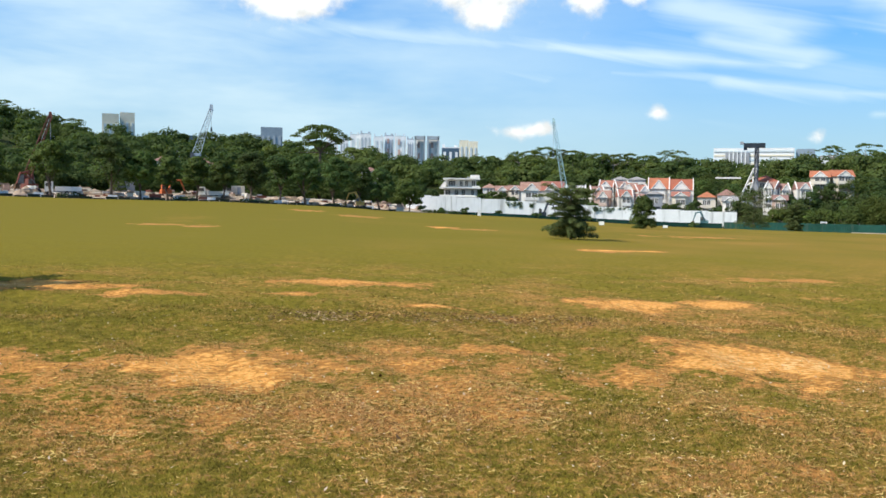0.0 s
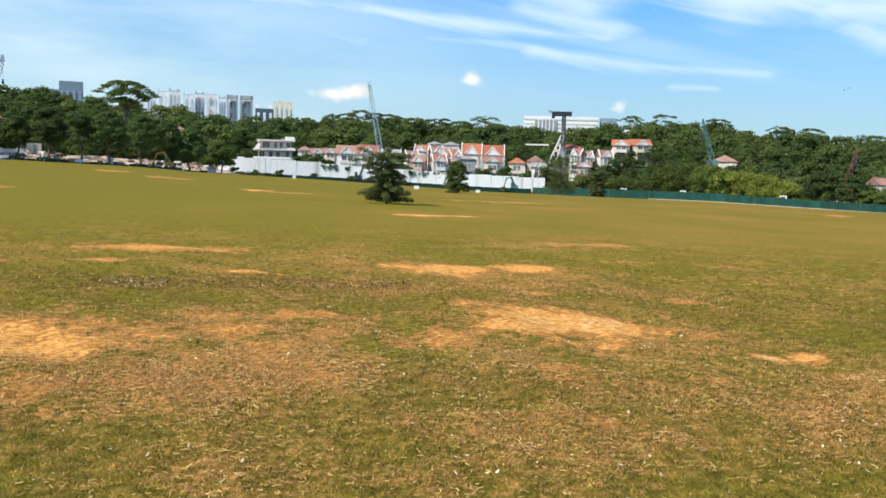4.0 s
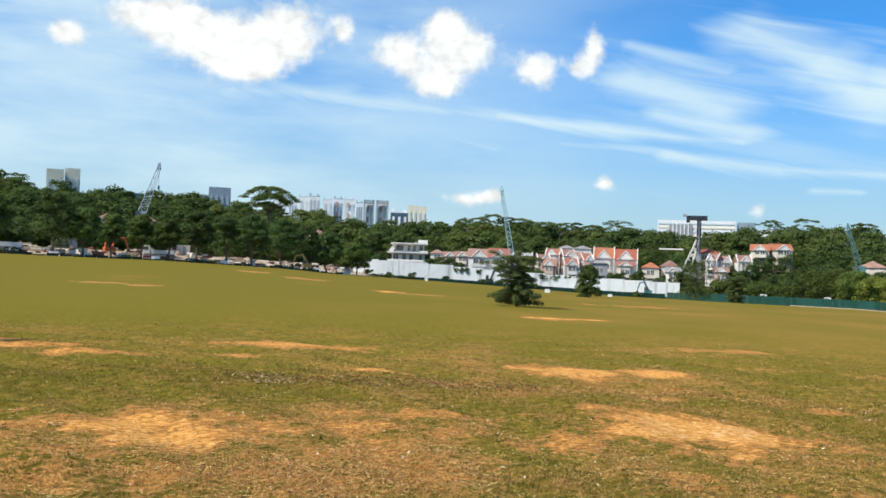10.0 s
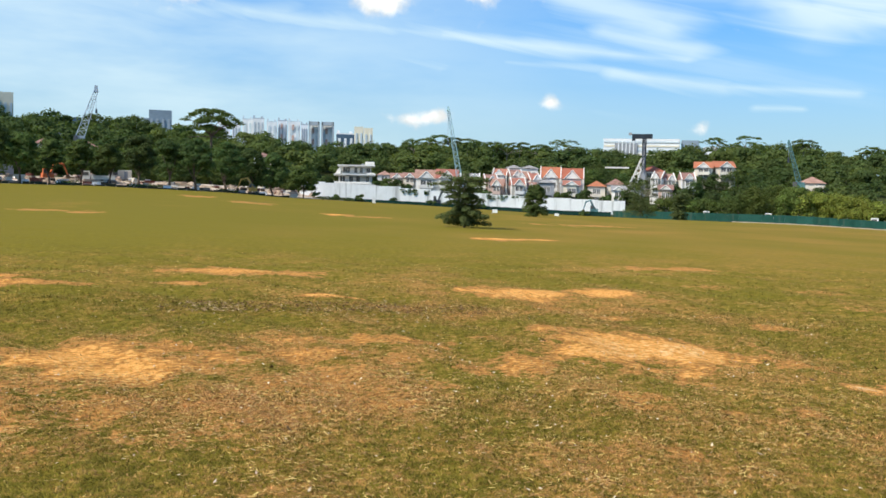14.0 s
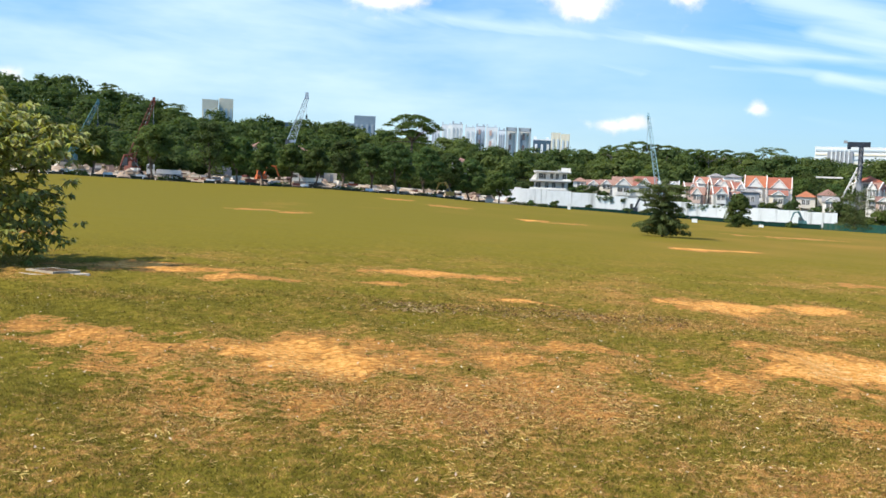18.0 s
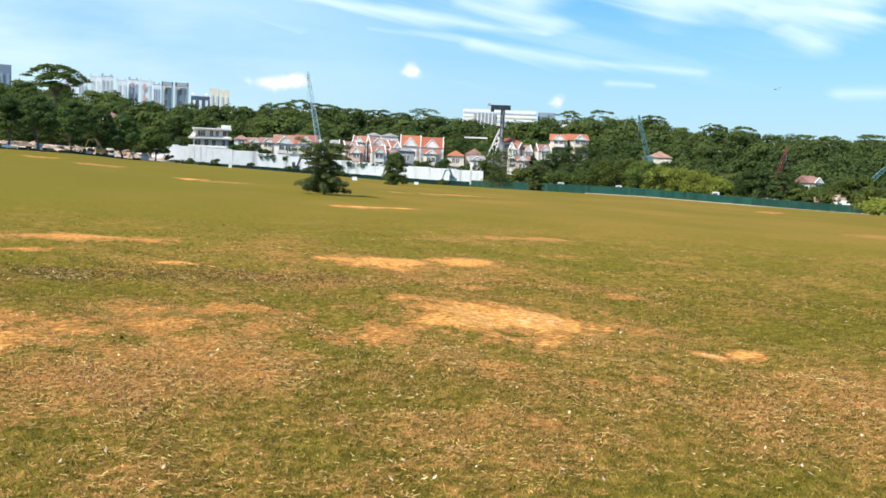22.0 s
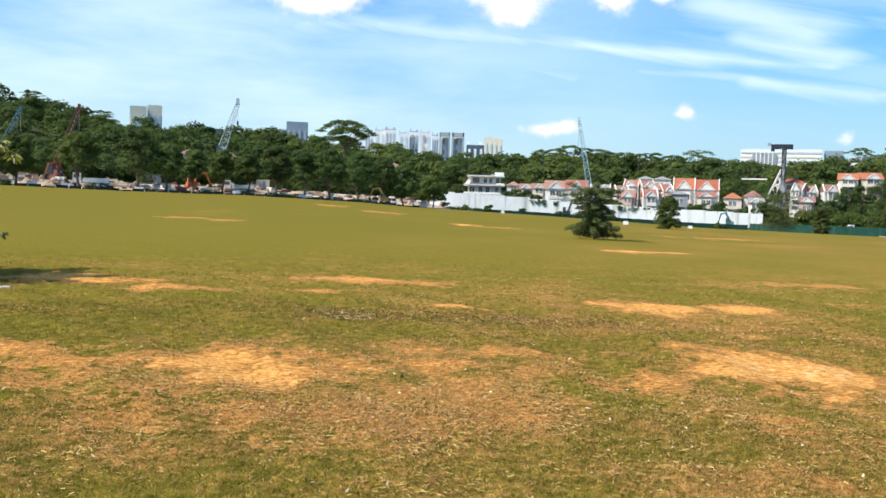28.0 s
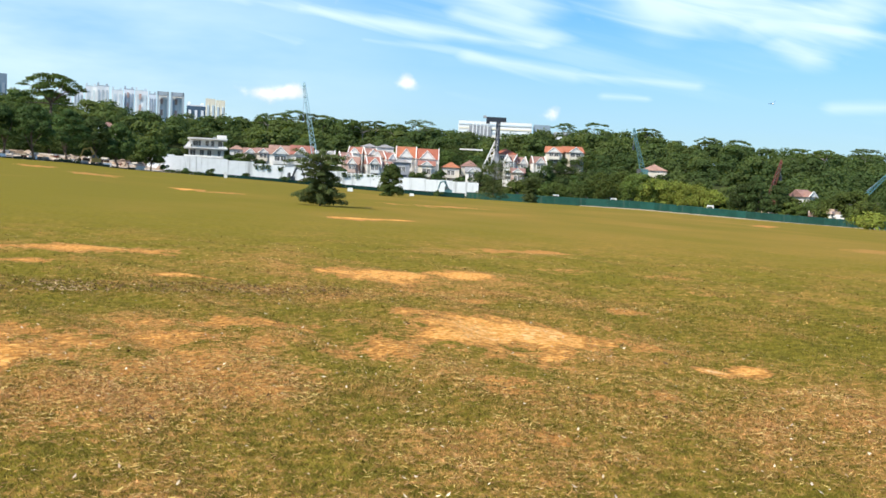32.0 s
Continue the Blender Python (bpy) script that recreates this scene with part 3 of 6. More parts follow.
def build_ground():
    azs = np.concatenate([np.arange(-180, -48, 4.0), np.arange(-48, 66, 0.24), np.linspace(66, 180, 30)])
    rs = np.concatenate([[0.02], np.geomspace(0.5, 3.0, 12)[:-1], np.geomspace(3.0, 40, 300)[:-1], np.geomspace(40, 320, 130)[:-1], np.geomspace(320, 4800, 50)])
    A, R = np.meshgrid(azs, rs)
    Z = ground_z(A, R)
    lump = 0.035 * np.sin(R * 0.9 + A * 0.21) * np.sin(A * 0.33 - R * 0.31) + 0.02 * np.sin(A * 1.1 + R * 2.3)
    Z = Z + lump * np.minimum(np.clip(R / 12, 0.2, 1), np.clip((R - 0.8) / 8, 0, 1)) * np.clip(60 / R, 0, 1)
    Z = np.where(R > 1500, np.minimum(Z, 0), Z)
    V = np.stack([R * np.sin(np.radians(A)), R * np.cos(np.radians(A)), Z], -1).reshape(-1, 3)
    n, m = A.shape
    i = np.arange(n - 1)[:, None] * m + np.arange(m - 1)[None, :]
    F = np.stack([i, i + 1, i + m + 1, i + m], -1).reshape(-1, 4)[:, ::-1]
    me = np_mesh("ground", V, F)
    d = np.interp(A, EDGE_AZ, EDGE_D)
    bare = np.where(R < d, bareness(A, R), 0.0)
    site = np.clip((R - d) / 2, 0, 1) * np.interp(A, [-40, -34, 1.5, 3.0], [0, 1, 1, 0]) * np.clip(1 - (R - d - 45) / 10, 0, 1)
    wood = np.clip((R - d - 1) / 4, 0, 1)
    for name, arr in (("bare", bare), ("dry", dryness(A, R)), ("site", site), ("wood", wood), ("fine", np.clip(1.4 - R / 34, 0.09, 1.0))):
        a_ = me.attributes.new(name, "FLOAT", "POINT")
        a_.data.foreach_set("value", arr.astype(np.float32).ravel())
    mat = bpy.data.materials.new("turf")
    mat.use_nodes = True
    k = Nodes(mat.node_tree)

    def attr(name):
        a = k.add("ShaderNodeAttribute")
        a.attribute_name = name
        return a.outputs["Fac"]

    co = k.add("ShaderNodeTexCoord").outputs["Object"]
    n1 = k.noise(co, 0.12, 4.0, 0.6)
    c, n3, n4 = turf_colour(k, co, attr("bare"), attr("dry"), attr("fine"))
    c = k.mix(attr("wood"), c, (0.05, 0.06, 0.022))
    c = k.mix(attr("site"), c, k.mix(k.step(n1, 0.4, 0.6), (0.38, 0.29, 0.21), (0.60, 0.51, 0.42)))
    p = k.add("ShaderNodeBsdfPrincipled", Roughness=0.95)
    p.inputs["Specular IOR Level"].default_value = 0.03
    k.link(c, p.inputs["Base Color"])
    bp = k.add("ShaderNodeBump", Strength=0.9, Distance=0.03)
    k.link(k.math("ADD", n4, n3), bp.inputs["Height"])
    k.link(k.math("MULTIPLY", attr("fine"), 0.9), bp.inputs["Strength"])
    k.link(bp.outputs[0], p.inputs["Normal"])
    o = k.add("ShaderNodeOutputMaterial")
    k.link(p.outputs[0], o.inputs[0])
    me.polygons.foreach_set("use_smooth", np.ones(len(me.polygons), dtype=bool))
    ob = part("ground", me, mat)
    tagged(ob, "sunburnt mown turf with bare orange sandy patches", "ground", kind="structure")


build_ground()


def scatter_grass(name, r0, r1, count, length, width, seed, label, az0=-36.0, az1=58.0, fade=9.0):
    """Upright blades over a stretch of turf, thinner where the soil is bare."""
    rng = np.random.default_rng(seed)
    r = np.sqrt(rng.uniform(r0 * r0, r1 * r1, count))
    az = rng.uniform(az0, az1, count)
    keep = rng.uniform(0, 1, count) > np.clip(bareness(az, r) * 1.3 - 0.15, 0, 0.95)
    keep &= rng.uniform(0, 1, count) < np.clip((r1 - r) / (r1 - r0) * fade, 0, 1)
    r, az = r[keep], az[keep]
    n = len(r)
    x, y = r * np.sin(np.radians(az)), r * np.cos(np.radians(az))
    z = ground_z(az, r) - 0.004 + (0.035 * np.sin(r * 0.9 + az * 0.21) * np.sin(az * 0.33 - r * 0.31) + 0.02 * np.sin(az * 1.1 + r * 2.3)) * np.clip(r / 12, 0.2, 1)
    th = rng.uniform(0, 2 * np.pi, n)
    h = length * rng.uniform(0.45, 1.25, n)
    w = width * rng.uniform(0.6, 1.3, n)
    lean = rng.uniform(0.3, 2.0, n) * h
    ph = rng.uniform(0, 2 * np.pi, n)
    a = np.stack([x - np.cos(th) * w, y - np.sin(th) * w, z], -1)
    b = np.stack([x + np.cos(th) * w, y + np.sin(th) * w, z], -1)
    c = np.stack([x + np.cos(ph) * lean, y + np.sin(ph) * lean, z + h], -1)
    V = np.stack([a, b, c], 1).reshape(-1, 3)
    F = np.arange(3 * n).reshape(-1, 3)
    mat = bpy.data.materials.new(name)
    mat.use_nodes = True
    k = Nodes(mat.node_tree)
    rnd = k.add("ShaderNodeNewGeometry").outputs["Random Per Island"]
    co = k.add("ShaderNodeTexCoord").outputs["Object"]
    at1, at2 = k.add("ShaderNodeAttribute"), k.add("ShaderNodeAttribute")
    at1.attribute_name, at2.attribute_name = "bare", "dry"
    shift = k.math("MULTIPLY", k.math("SUBTRACT", rnd, 0.5), 0.55)
    col = turf_colour(k, co, 0.0, k.math("ADD", at2.outputs["Fac"], shift))[0]
    v = k.add("ShaderNodeHueSaturation", Saturation=0.95)
    k.link(col, v.inputs["Color"])
    k.link(k.math("ADD", 0.40, k.math("MULTIPLY", k.math("FRACT", k.math("MULTIPLY", rnd, 37.0)), 1.7)), v.inputs["Value"])
    col = v.outputs[0]
    p = k.add("ShaderNodeBsdfPrincipled", Roughness=0.7)
    p.inputs["Specular IOR Level"].default_value = 0.05
    k.link(col, p.inputs["Base Color"])
    tr = k.add("ShaderNodeBsdfTranslucent")
    k.link(col, tr.inputs[0])
    mx = k.add("ShaderNodeMixShader", Fac=0.25)
    k.link(p.outputs[0], mx.inputs[1])
    k.link(tr.outputs[0], mx.inputs[2])
    o = k.add("ShaderNodeOutputMaterial")
    k.link(mx.outputs[0], o.inputs[0])
    me = np_mesh(name, V, F)
    for key, arr in (("bare", np.zeros(n)), ("dry", dryness(az, r))):
        a_ = me.attributes.new(key, "FLOAT", "POINT")
        a_.data.foreach_set("value", np.repeat(arr, 3).astype(np.float32))
    return tagged(part(name, me, mat), label, "grass", kind="stuff")


scatter_grass("grass", 2.6, 8.5, 250000, 0.026, 0.0034, 1, "short green and straw-coloured grass blades on dry turf")
scatter_grass("grass", 7.5, 16.0, 190000, 0.027, 0.0048, 2, "short green and straw-coloured grass blades on dry turf")
scatter_grass("grass", 14.0, 30.0, 90000, 0.036, 0.008, 3, "sparse mown grass further out on the field", fade=1.1)

# ---------------------------------------------------------------- trees


def leaf_quads(rng, centres, radii, per, size, flat=0.75, soft=0.26):
    """Leaf cards on the shells of puffs: arrays of vertices and quads."""
    out = []
    for c, rad in zip(centres, radii):
        d = rng.normal(size=(per, 3))
        d[:, 2] = np.abs(d[:, 2]) * 1.2 - 0.45
        d /= np.linalg.norm(d, axis=1)[:, None]
        p = c + d * np.asarray(rad) * rng.uniform(0.72, 1.05, (per, 1))
        nrm = d + np.array([0, 0, 0.35]) + rng.normal(scale=soft, size=(per, 3))
        nrm /= np.linalg.norm(nrm, axis=1)[:, None]
        u = np.cross(nrm, rng.normal(size=(per, 3)))
        u /= np.linalg.norm(u, axis=1)[:, None]
        v = np.cross(nrm, u)
        s = size * rng.uniform(0.6, 1.3, (per, 1))
        k = s * flat
        q = np.stack([p - u * s, p + v * k * 0.9, p + u * s * 1.1, p - v * k], 1)
        out.append(q)
    V = np.concatenate(out).reshape(-1, 3)
    return V, np.arange(len(V)).reshape(-1, 4)


def crown_puffs(rng, h0, h1, spread, n, flat=1.0, cone=0.0, base=0.15):
    """Puff centres and radii that fill an uneven crown between two heights."""
    cs, rr = [], []
    for i in range(n):
        t = rng.uniform(0, 1) ** 0.8
        wide = math.sin(math.pi * (base + (0.95 - base) * t)) ** 0.7 * (1 - cone * t)
        a, q = rng.uniform(0, 2 * math.pi), math.sqrt(rng.uniform(0.05, 1))
        s = spread * wide * q
        cs.append((math.cos(a) * s, math.sin(a) * s, h0 + (h1 - h0) * t))
        r = spread * rng.uniform(0.24, 0.42) * (1 - 0.4 * cone * t)
        rr.append((r, r, r * 0.75 * flat))
    return np.array(cs), np.array(rr)


def tree(m, h, spread, clear, seed, mat="leaf_dark", puffs=22, per=60, size=0.42, flat=1.0, cone=0.0, label="", group="", limbs=4, name="tree", bark="bark", thick=None, base=0.15):
    """Trunk, limbs and a crown of leaf clumps."""
    rng = np.random.default_rng(seed)
    t = thing(name, m, label, "tree", group)
    thick = thick or h * 0.022
    top = clear + (h - clear) * 0.35
    bend = rng.normal(scale=0.03 * h, size=2)
    g = Geo().tube([(0, 0, -0.3), (bend[0] * 0.3, bend[1] * 0.3, clear * 0.5), (bend[0], bend[1], clear), (bend[0] * 1.3, bend[1] * 1.3, top)],
                   [thick * 1.3, thick, thick * 0.85, thick * 0.35], 7)
    part("trunk", g, bark, t)
    for i in range(limbs):
        a = 2 * math.pi * (i + rng.uniform(-0.2, 0.2)) / max(limbs, 1)
        s = spread * rng.uniform(0.5, 0.75)
        z0 = clear * rng.uniform(0.85, 1.05)
        part("limb", Geo().tube([(bend[0], bend[1], z0), (bend[0] + math.cos(a) * s * 0.5, bend[1] + math.sin(a) * s * 0.5, z0 + (h - z0) * 0.28),
                                 (math.cos(a) * s, math.sin(a) * s, z0 + (h - z0) * 0.55)], [thick * 0.5, thick * 0.34, thick * 0.12], 5), bark, t)
    cs, rr = crown_puffs(rng, clear + (h - clear) * 0.12, h - spread * 0.22 * flat, spread, puffs, flat, cone, base)
    V, F = leaf_quads(rng, cs, rr, per, size)
    part("crown", np_mesh("crown", V, F), mat, t)
    return t


STREET = "street trees along the field's edge"
# bearing, height, half spread, clear trunk, kind of leaf
ROW = [(-30.5, 11, 5.0, 2.2, 0), (-27.5, 10, 4.6, 2.0, 1), (-25.0, 11, 4.8, 2.2, 0), (-22.4, 9, 4.2, 2.0, 1), (-19.2, 10.5, 4.3, 2.4, 1), (-16.0, 12.6, 5.2, 2.2, 0),
       (-14.4, 9.5, 3.8, 2.2, 1), (-12.9, 8.6, 3.6, 2.4, 1), (-11.3, 9.2, 3.8, 2.4, 1), (-9.8, 8.8, 3.6, 2.4, 1), (-8.2, 11.2, 4.4, 2.2, 0), (-6.5, 11.6, 4.6, 2.6, 0),
       (-5.0, 12.2, 4.8, 2.6, 0), (-3.3, 12.0, 5.0, 2.2, 0), (-1.9, 11.0, 4.4, 2.0, 0), (-0.6, 10.5, 4.4, 1.6, 0), (1.2, 7.6, 4.4, 1.2, 1)]
for i, (az, h, s, cl, kind) in enumerate(ROW):
    d = float(np.interp(az, EDGE_AZ, EDGE_D)) + 5 + (i % 3) * 2.5
    tree(stand(az, d, 0, 37 * i), h + 1.6, s * 0.92, cl * 0.9 + 0.5, 100 + i, ("leaf_dark", "leaf_row")[kind], 46, 150, 0.23, group=STREET,
         label=("dark green" if kind == 0 else "mid-green") + (" broad-crowned street tree beside the site road" if h > 10 else " small round street tree beside the site road"))



def umbrella_tree(m, h, spread, fork, seed, mat, label, group="", bark="bark", thick=0.3, tiers=2, puffs=60, per=34, size=0.2, droop=0.28, limbs=8):
    """A tall tree whose limbs fan out of a fork under thin, airy tiers of foliage with gaps between them."""
    rng = np.random.default_rng(seed)
    t = thing("tree", m, label, "tree", group)
    b = rng.normal(scale=0.02 * h, size=2)
    part("trunk", Geo().tube([(0, 0, -0.3), (b[0] * 0.4, b[1] * 0.4, fork * 0.5), (b[0], b[1], fork)], [thick * 1.25, thick, thick * 0.8], 7), bark, t)
    cs, rr = [], []
    for i in range(limbs):
        a = 2 * math.pi * (i + rng.uniform(-0.25, 0.25)) / limbs
        s = spread * rng.uniform(0.62, 0.95)
        k = i % tiers
        e = Vector((b[0] + math.cos(a) * s, b[1] + math.sin(a) * s, h - spread * (droop * (s / spread) ** 2 + 0.28 * k)))
        mid = Vector((b[0] + math.cos(a) * s * 0.42, b[1] + math.sin(a) * s * 0.42, fork + (e.z - fork) * 0.66))
        part("limb", Geo().tube([(b[0], b[1], fork * 0.97), mid, e], [thick * 0.55, thick * 0.35, thick * 0.1], 5), bark, t)
        for j in range(puffs // limbs):
            u = rng.uniform(0.25, 1.1)
            w = rng.uniform(-0.5, 0.5) * 2 * math.pi / limbs * 1.1
            q = s * u
            cs.append((b[0] + math.cos(a + w) * q, b[1] + math.sin(a + w) * q, h - spread * (droop * (q / spread) ** 2 + 0.28 * k) + rng.normal(scale=0.03 * spread)))
            r = spread * rng.uniform(0.11, 0.20)
            rr.append((r, r, r * 0.32))
    V, F = leaf_quads(rng, np.array(cs), np.array(rr), per, size, soft=0.4)
    part("crown", np_mesh("crown", V, F), mat, t)
    return t


# flat-topped tree that stands over the others
umbrella_tree(stand(-4.2, 300), EYE + 300 * math.tan(radians(4.96)) - at(-4.2, 300).z, 8.6, 15.0, 301, "leaf_row", "tall umbrella-shaped rain tree above the tree line", thick=0.42, tiers=3, puffs=240, per=60, limbs=11, droop=0.46)

# forest on the hills


def build_forest():
    rng = np.random.default_rng(7)
    protos, fine = [], []
    for k in range(6):
        cs, rr = crown_puffs(rng, 0.22, 0.84, 0.48, 24, (1.0, 0.8, 1.1, 0.7, 0.9, 0.6)[k])
        fs, fr = crown_puffs(rng, 0.20, 0.88, 0.52, 44, (1.0, 0.8, 1.1, 0.7, 0.9, 0.6)[k])
        rr, fr = rr * 1.08, fr * 0.72
        protos.append(leaf_quads(rng, cs, rr, 32, 0.040, soft=0.2)[0])
        fine.append(leaf_quads(rng, fs, fr, 60, 0.024, 0.5, soft=0.22)[0])
    Vs, tone = [], []
    for i in range(1400):
        near = i >= 1250
        az = rng.uniform(-38, 1.5) if near else rng.uniform(-44, 64)
        d = float(np.interp(az, EDGE_AZ, EDGE_D))
        lo = d + (48 if az < 1.5 else 110 if az < 27 else 45)
        r = d + rng.uniform(34, 60) if near else lo + (540 - lo) * rng.uniform(0, 1) ** 0.8
        if 2 < az < 27 and r < 395:
            continue
        h = rng.uniform(8, 16) * (1.0 if r > 380 else 0.85) * (0.7 if near else 1.0)
        if 500 < r and rng.uniform() < 0.3:
            h *= 1.15
        V = (fine if r < 300 and az > 28 else protos)[rng.integers(0, 6)]
        a = rng.uniform(0, 2 * math.pi)
        c, s = math.cos(a), math.sin(a)
        w = h * rng.uniform(0.9, 1.25)
        p = at(az, r)
        Vs.append(np.stack([(V[:, 0] * c - V[:, 1] * s) * w + p.x, (V[:, 0] * s + V[:, 1] * c) * w + p.y, V[:, 2] * h * 1.05 + p.z - 0.16 * h], -1))
        tone.append(np.full(len(V), rng.uniform(0, 0.75 if az > 36 else 0.55 if az < -8 else 1.0)))
    V = np.concatenate(Vs)
    me = np_mesh("woods", V, np.arange(len(V)).reshape(-1, 4))
    me.attributes.new("tone", "FLOAT", "POINT").data.foreach_set("value", np.concatenate(tone).astype(np.float32))
    part("woods", me, "forest")


build_forest()
tagged(bpy.data.objects["woods"], "dense dark green tropical woods covering low hills", "woods", kind="stuff")

# ---------------------------------------------------------------- walls and fences


def hoarding(name, line, base, height, mat, label, thick=0.12, post_mat="steel_grey", posts=True, gap=0.03, step=2.4, ribs=True):
    """A fence of panels, each a part, along a list of (bearing, distance); base and height by bearing."""
    t = thing(name, pose(0, 0, 0), label, "fence", kind="structure")
    for (a0, d0), (a1, d1) in zip(line, line[1:]):
        p = at(a0, d0), at(a1, d1)
        n = max(1, round((p[1].xy - p[0].xy).length / step))
        for i in range(n):
            u, v = p[0].lerp(p[1], i / n), p[0].lerp(p[1], (i + 1) / n)
            mid = (u + v) / 2
            az = math.degrees(math.atan2(mid.x, mid.y))
            z, h = base(az), height(az)
            ang = math.atan2(v.y - u.y, v.x - u.x)
            w = (v.xy - u.xy).length
            g = Geo().box(0, 0, 0, w - gap, thick, h)
            for k in range(3 if ribs else 0):
                g.box(-w / 3 + k * w / 3, -thick * 0.5, 0.05, w * 0.06, 0.06, h - 0.1)
            ob = part("panel", g, mat, t)
            ob.matrix_basis = pose(mid.x, mid.y, z) @ Matrix.Rotation(ang, 4, "Z")
            if posts and i % 2 == 0:
                ob = part("post", Geo().box(0, thick, 0, 0.12, 0.12, h + 0.1), post_mat, t)
                ob.matrix_basis = pose(u.x, u.y, z) @ Matrix.Rotation(ang, 4, "Z")
    return t


def show_z(az, d, el):
    """The height that shows at an elevation, seen from the camera's place."""
    return EYE + d * math.tan(radians(el))


WALL_D = 312.0
hoarding("wall_site", [(0.98, WALL_D), (7.0, WALL_D), (12.5, WALL_D), (20.4, WALL_D)],
         lambda az: show_z(az, WALL_D, np.interp(az, [1.3, 7.7, 12.6, 20.4], [0.10, -0.12, -0.34, -0.58])),
         lambda az: WALL_D * radians(np.interp(az, [1.3, 6.5, 7.2, 12.6, 16, 20.4], [0.90, 0.88, 0.84, 0.80, 0.80, 0.80])),
         "white_wall", "long white painted site wall with dark rain streaks", posts=False, gap=0.004, ribs=False, step=9.0)
hoarding("fence_verge", [(3.6, 291), (13, 286), (19.6, 275)],
         lambda az: float(ground_z(az, float(np.interp(az, EDGE_AZ, EDGE_D)))) - 0.1,
         lambda az: float(np.interp(az, [4.5, 13, 20], [0.9, 1.2, 1.5])), "fence_dark", "low dark green netted fence before the white wall", step=3.0)
hoarding("fence_low", [(-25.5, 199.5), (-17, 216), (-10, 236), (-3, 261), (0.4, 276)],
         lambda az: float(ground_z(az, float(np.interp(az, EDGE_AZ, EDGE_D)))) - 0.1,
         lambda az: 0.55 + 0.2 * math.sin(az * 3.1), "net_olive", "low dark netted fence between the field and the site road", step=3.0, gap=0.25, post_mat="bark", posts=False)
hoarding("fence_green", [(19.7, 276), (22, 271), (30, 263), (36, 236), (43.9, 172)],
         lambda az: float(ground_z(az, float(np.interp(az, EDGE_AZ, EDGE_D)))) - 0.1,
         lambda az: float(np.interp(az, [19, 22, 30, 43], [1.8, 2.2, 2.4, 1.5])),
         "fence_green", "green sheet-metal site fence along the field's far edge", step=3.0)
hoarding("fence_dark", [(44.0, 166), (48, 122), (57, 94), (72, 84)],
         lambda az: float(ground_z(az, float(np.interp(az, EDGE_AZ, EDGE_D)))) - 0.1,
         lambda az: float(np.interp(az, [43.4, 48, 57], [2.3, 2.9, 3.0])), "fence_dark", "tall dark green netted fence with thin poles above it", step=3.0)
t = thing("fence_poles", pose(0, 0, 0), "row of thin upright poles above a dark fence", "poles", kind="structure")
rng = random.Random(4)
for i in range(84):
    az = 44.2 + i * 0.17 + rng.uniform(-0.05, 0.05)
    d = float(np.interp(az, [43.4, 48, 57], [174, 124, 96]))
    p = at(az, d)
    part("pole", Geo().tube([(p.x, p.y, p.z), (p.x + rng.uniform(-0.1, 0.1), p.y, p.z + float(np.interp(az, [43.4, 48, 57], [2.9, 3.5, 3.6])) + rng.uniform(-0.35, 0.3))], [0.05, 0.04], 5), "bark", t)

hoarding("kerb", [(26.5, 264.5), (30, 261), (36, 233.5), (43.6, 170)], lambda az: float(ground_z(az, float(np.interp(az, EDGE_AZ, EDGE_D)) - 2)) - 0.15, lambda az: 0.34, "frame_stone",
         "pale worn concrete edging at the foot of the green fence", thick=0.5, posts=False, step=6.0, ribs=False)
hoarding("kerb", [(44.6, 157), (48, 119.5), (57, 92)], lambda az: float(ground_z(az, float(np.interp(az, EDGE_AZ, EDGE_D)) - 2)) - 0.15, lambda az: 0.26, "frame_stone",
         "pale worn concrete edging at the foot of the dark fence", thick=0.4, posts=False, step=6.0, ribs=False)

# ---------------------------------------------------------------- houses


def gable(g, x0, x1, y0, y1, z, rise, over=0.4):
    """A solid pitched roof whose ridge runs along y."""
    xm = (x0 + x1) / 2
    a, b, c, d = x0 - over, x1 + over, y0 - over, y1 + over
    g.raw([(a, c, z), (b, c, z), (b, d, z), (a, d, z), (xm, c, z + rise), (xm, d, z + rise)], [(0, 1, 4), (2, 3, 5), (1, 2, 5, 4), (3, 0, 4, 5), (3, 2, 1, 0)])
    return g


def hip(g, x0, x1, y0, y1, z, rise, over=0.5):
    a, b, c, d = x0 - over, x1 + over, y0 - over, y1 + over
    k = min(b - a, d - c) * 0.45
    if b - a >= d - c:
        r = [(a + k, (c + d) / 2, z + rise), (b - k, (c + d) / 2, z + rise)]
        f = [(0, 1, 5, 4), (1, 2, 5), (2, 3, 4, 5), (3, 0, 4), (3, 2, 1, 0)]
    else:
        r = [((a + b) / 2, c + k, z + rise), ((a + b) / 2, d - k, z + rise)]
        f = [(0, 1, 4), (1, 2, 5, 4), (2, 3, 5), (3, 0, 4, 5), (3, 2, 1, 0)]
    g.raw([(a, c, z), (b, c, z), (b, d, z), (a, d, z)] + r, f)
    return g


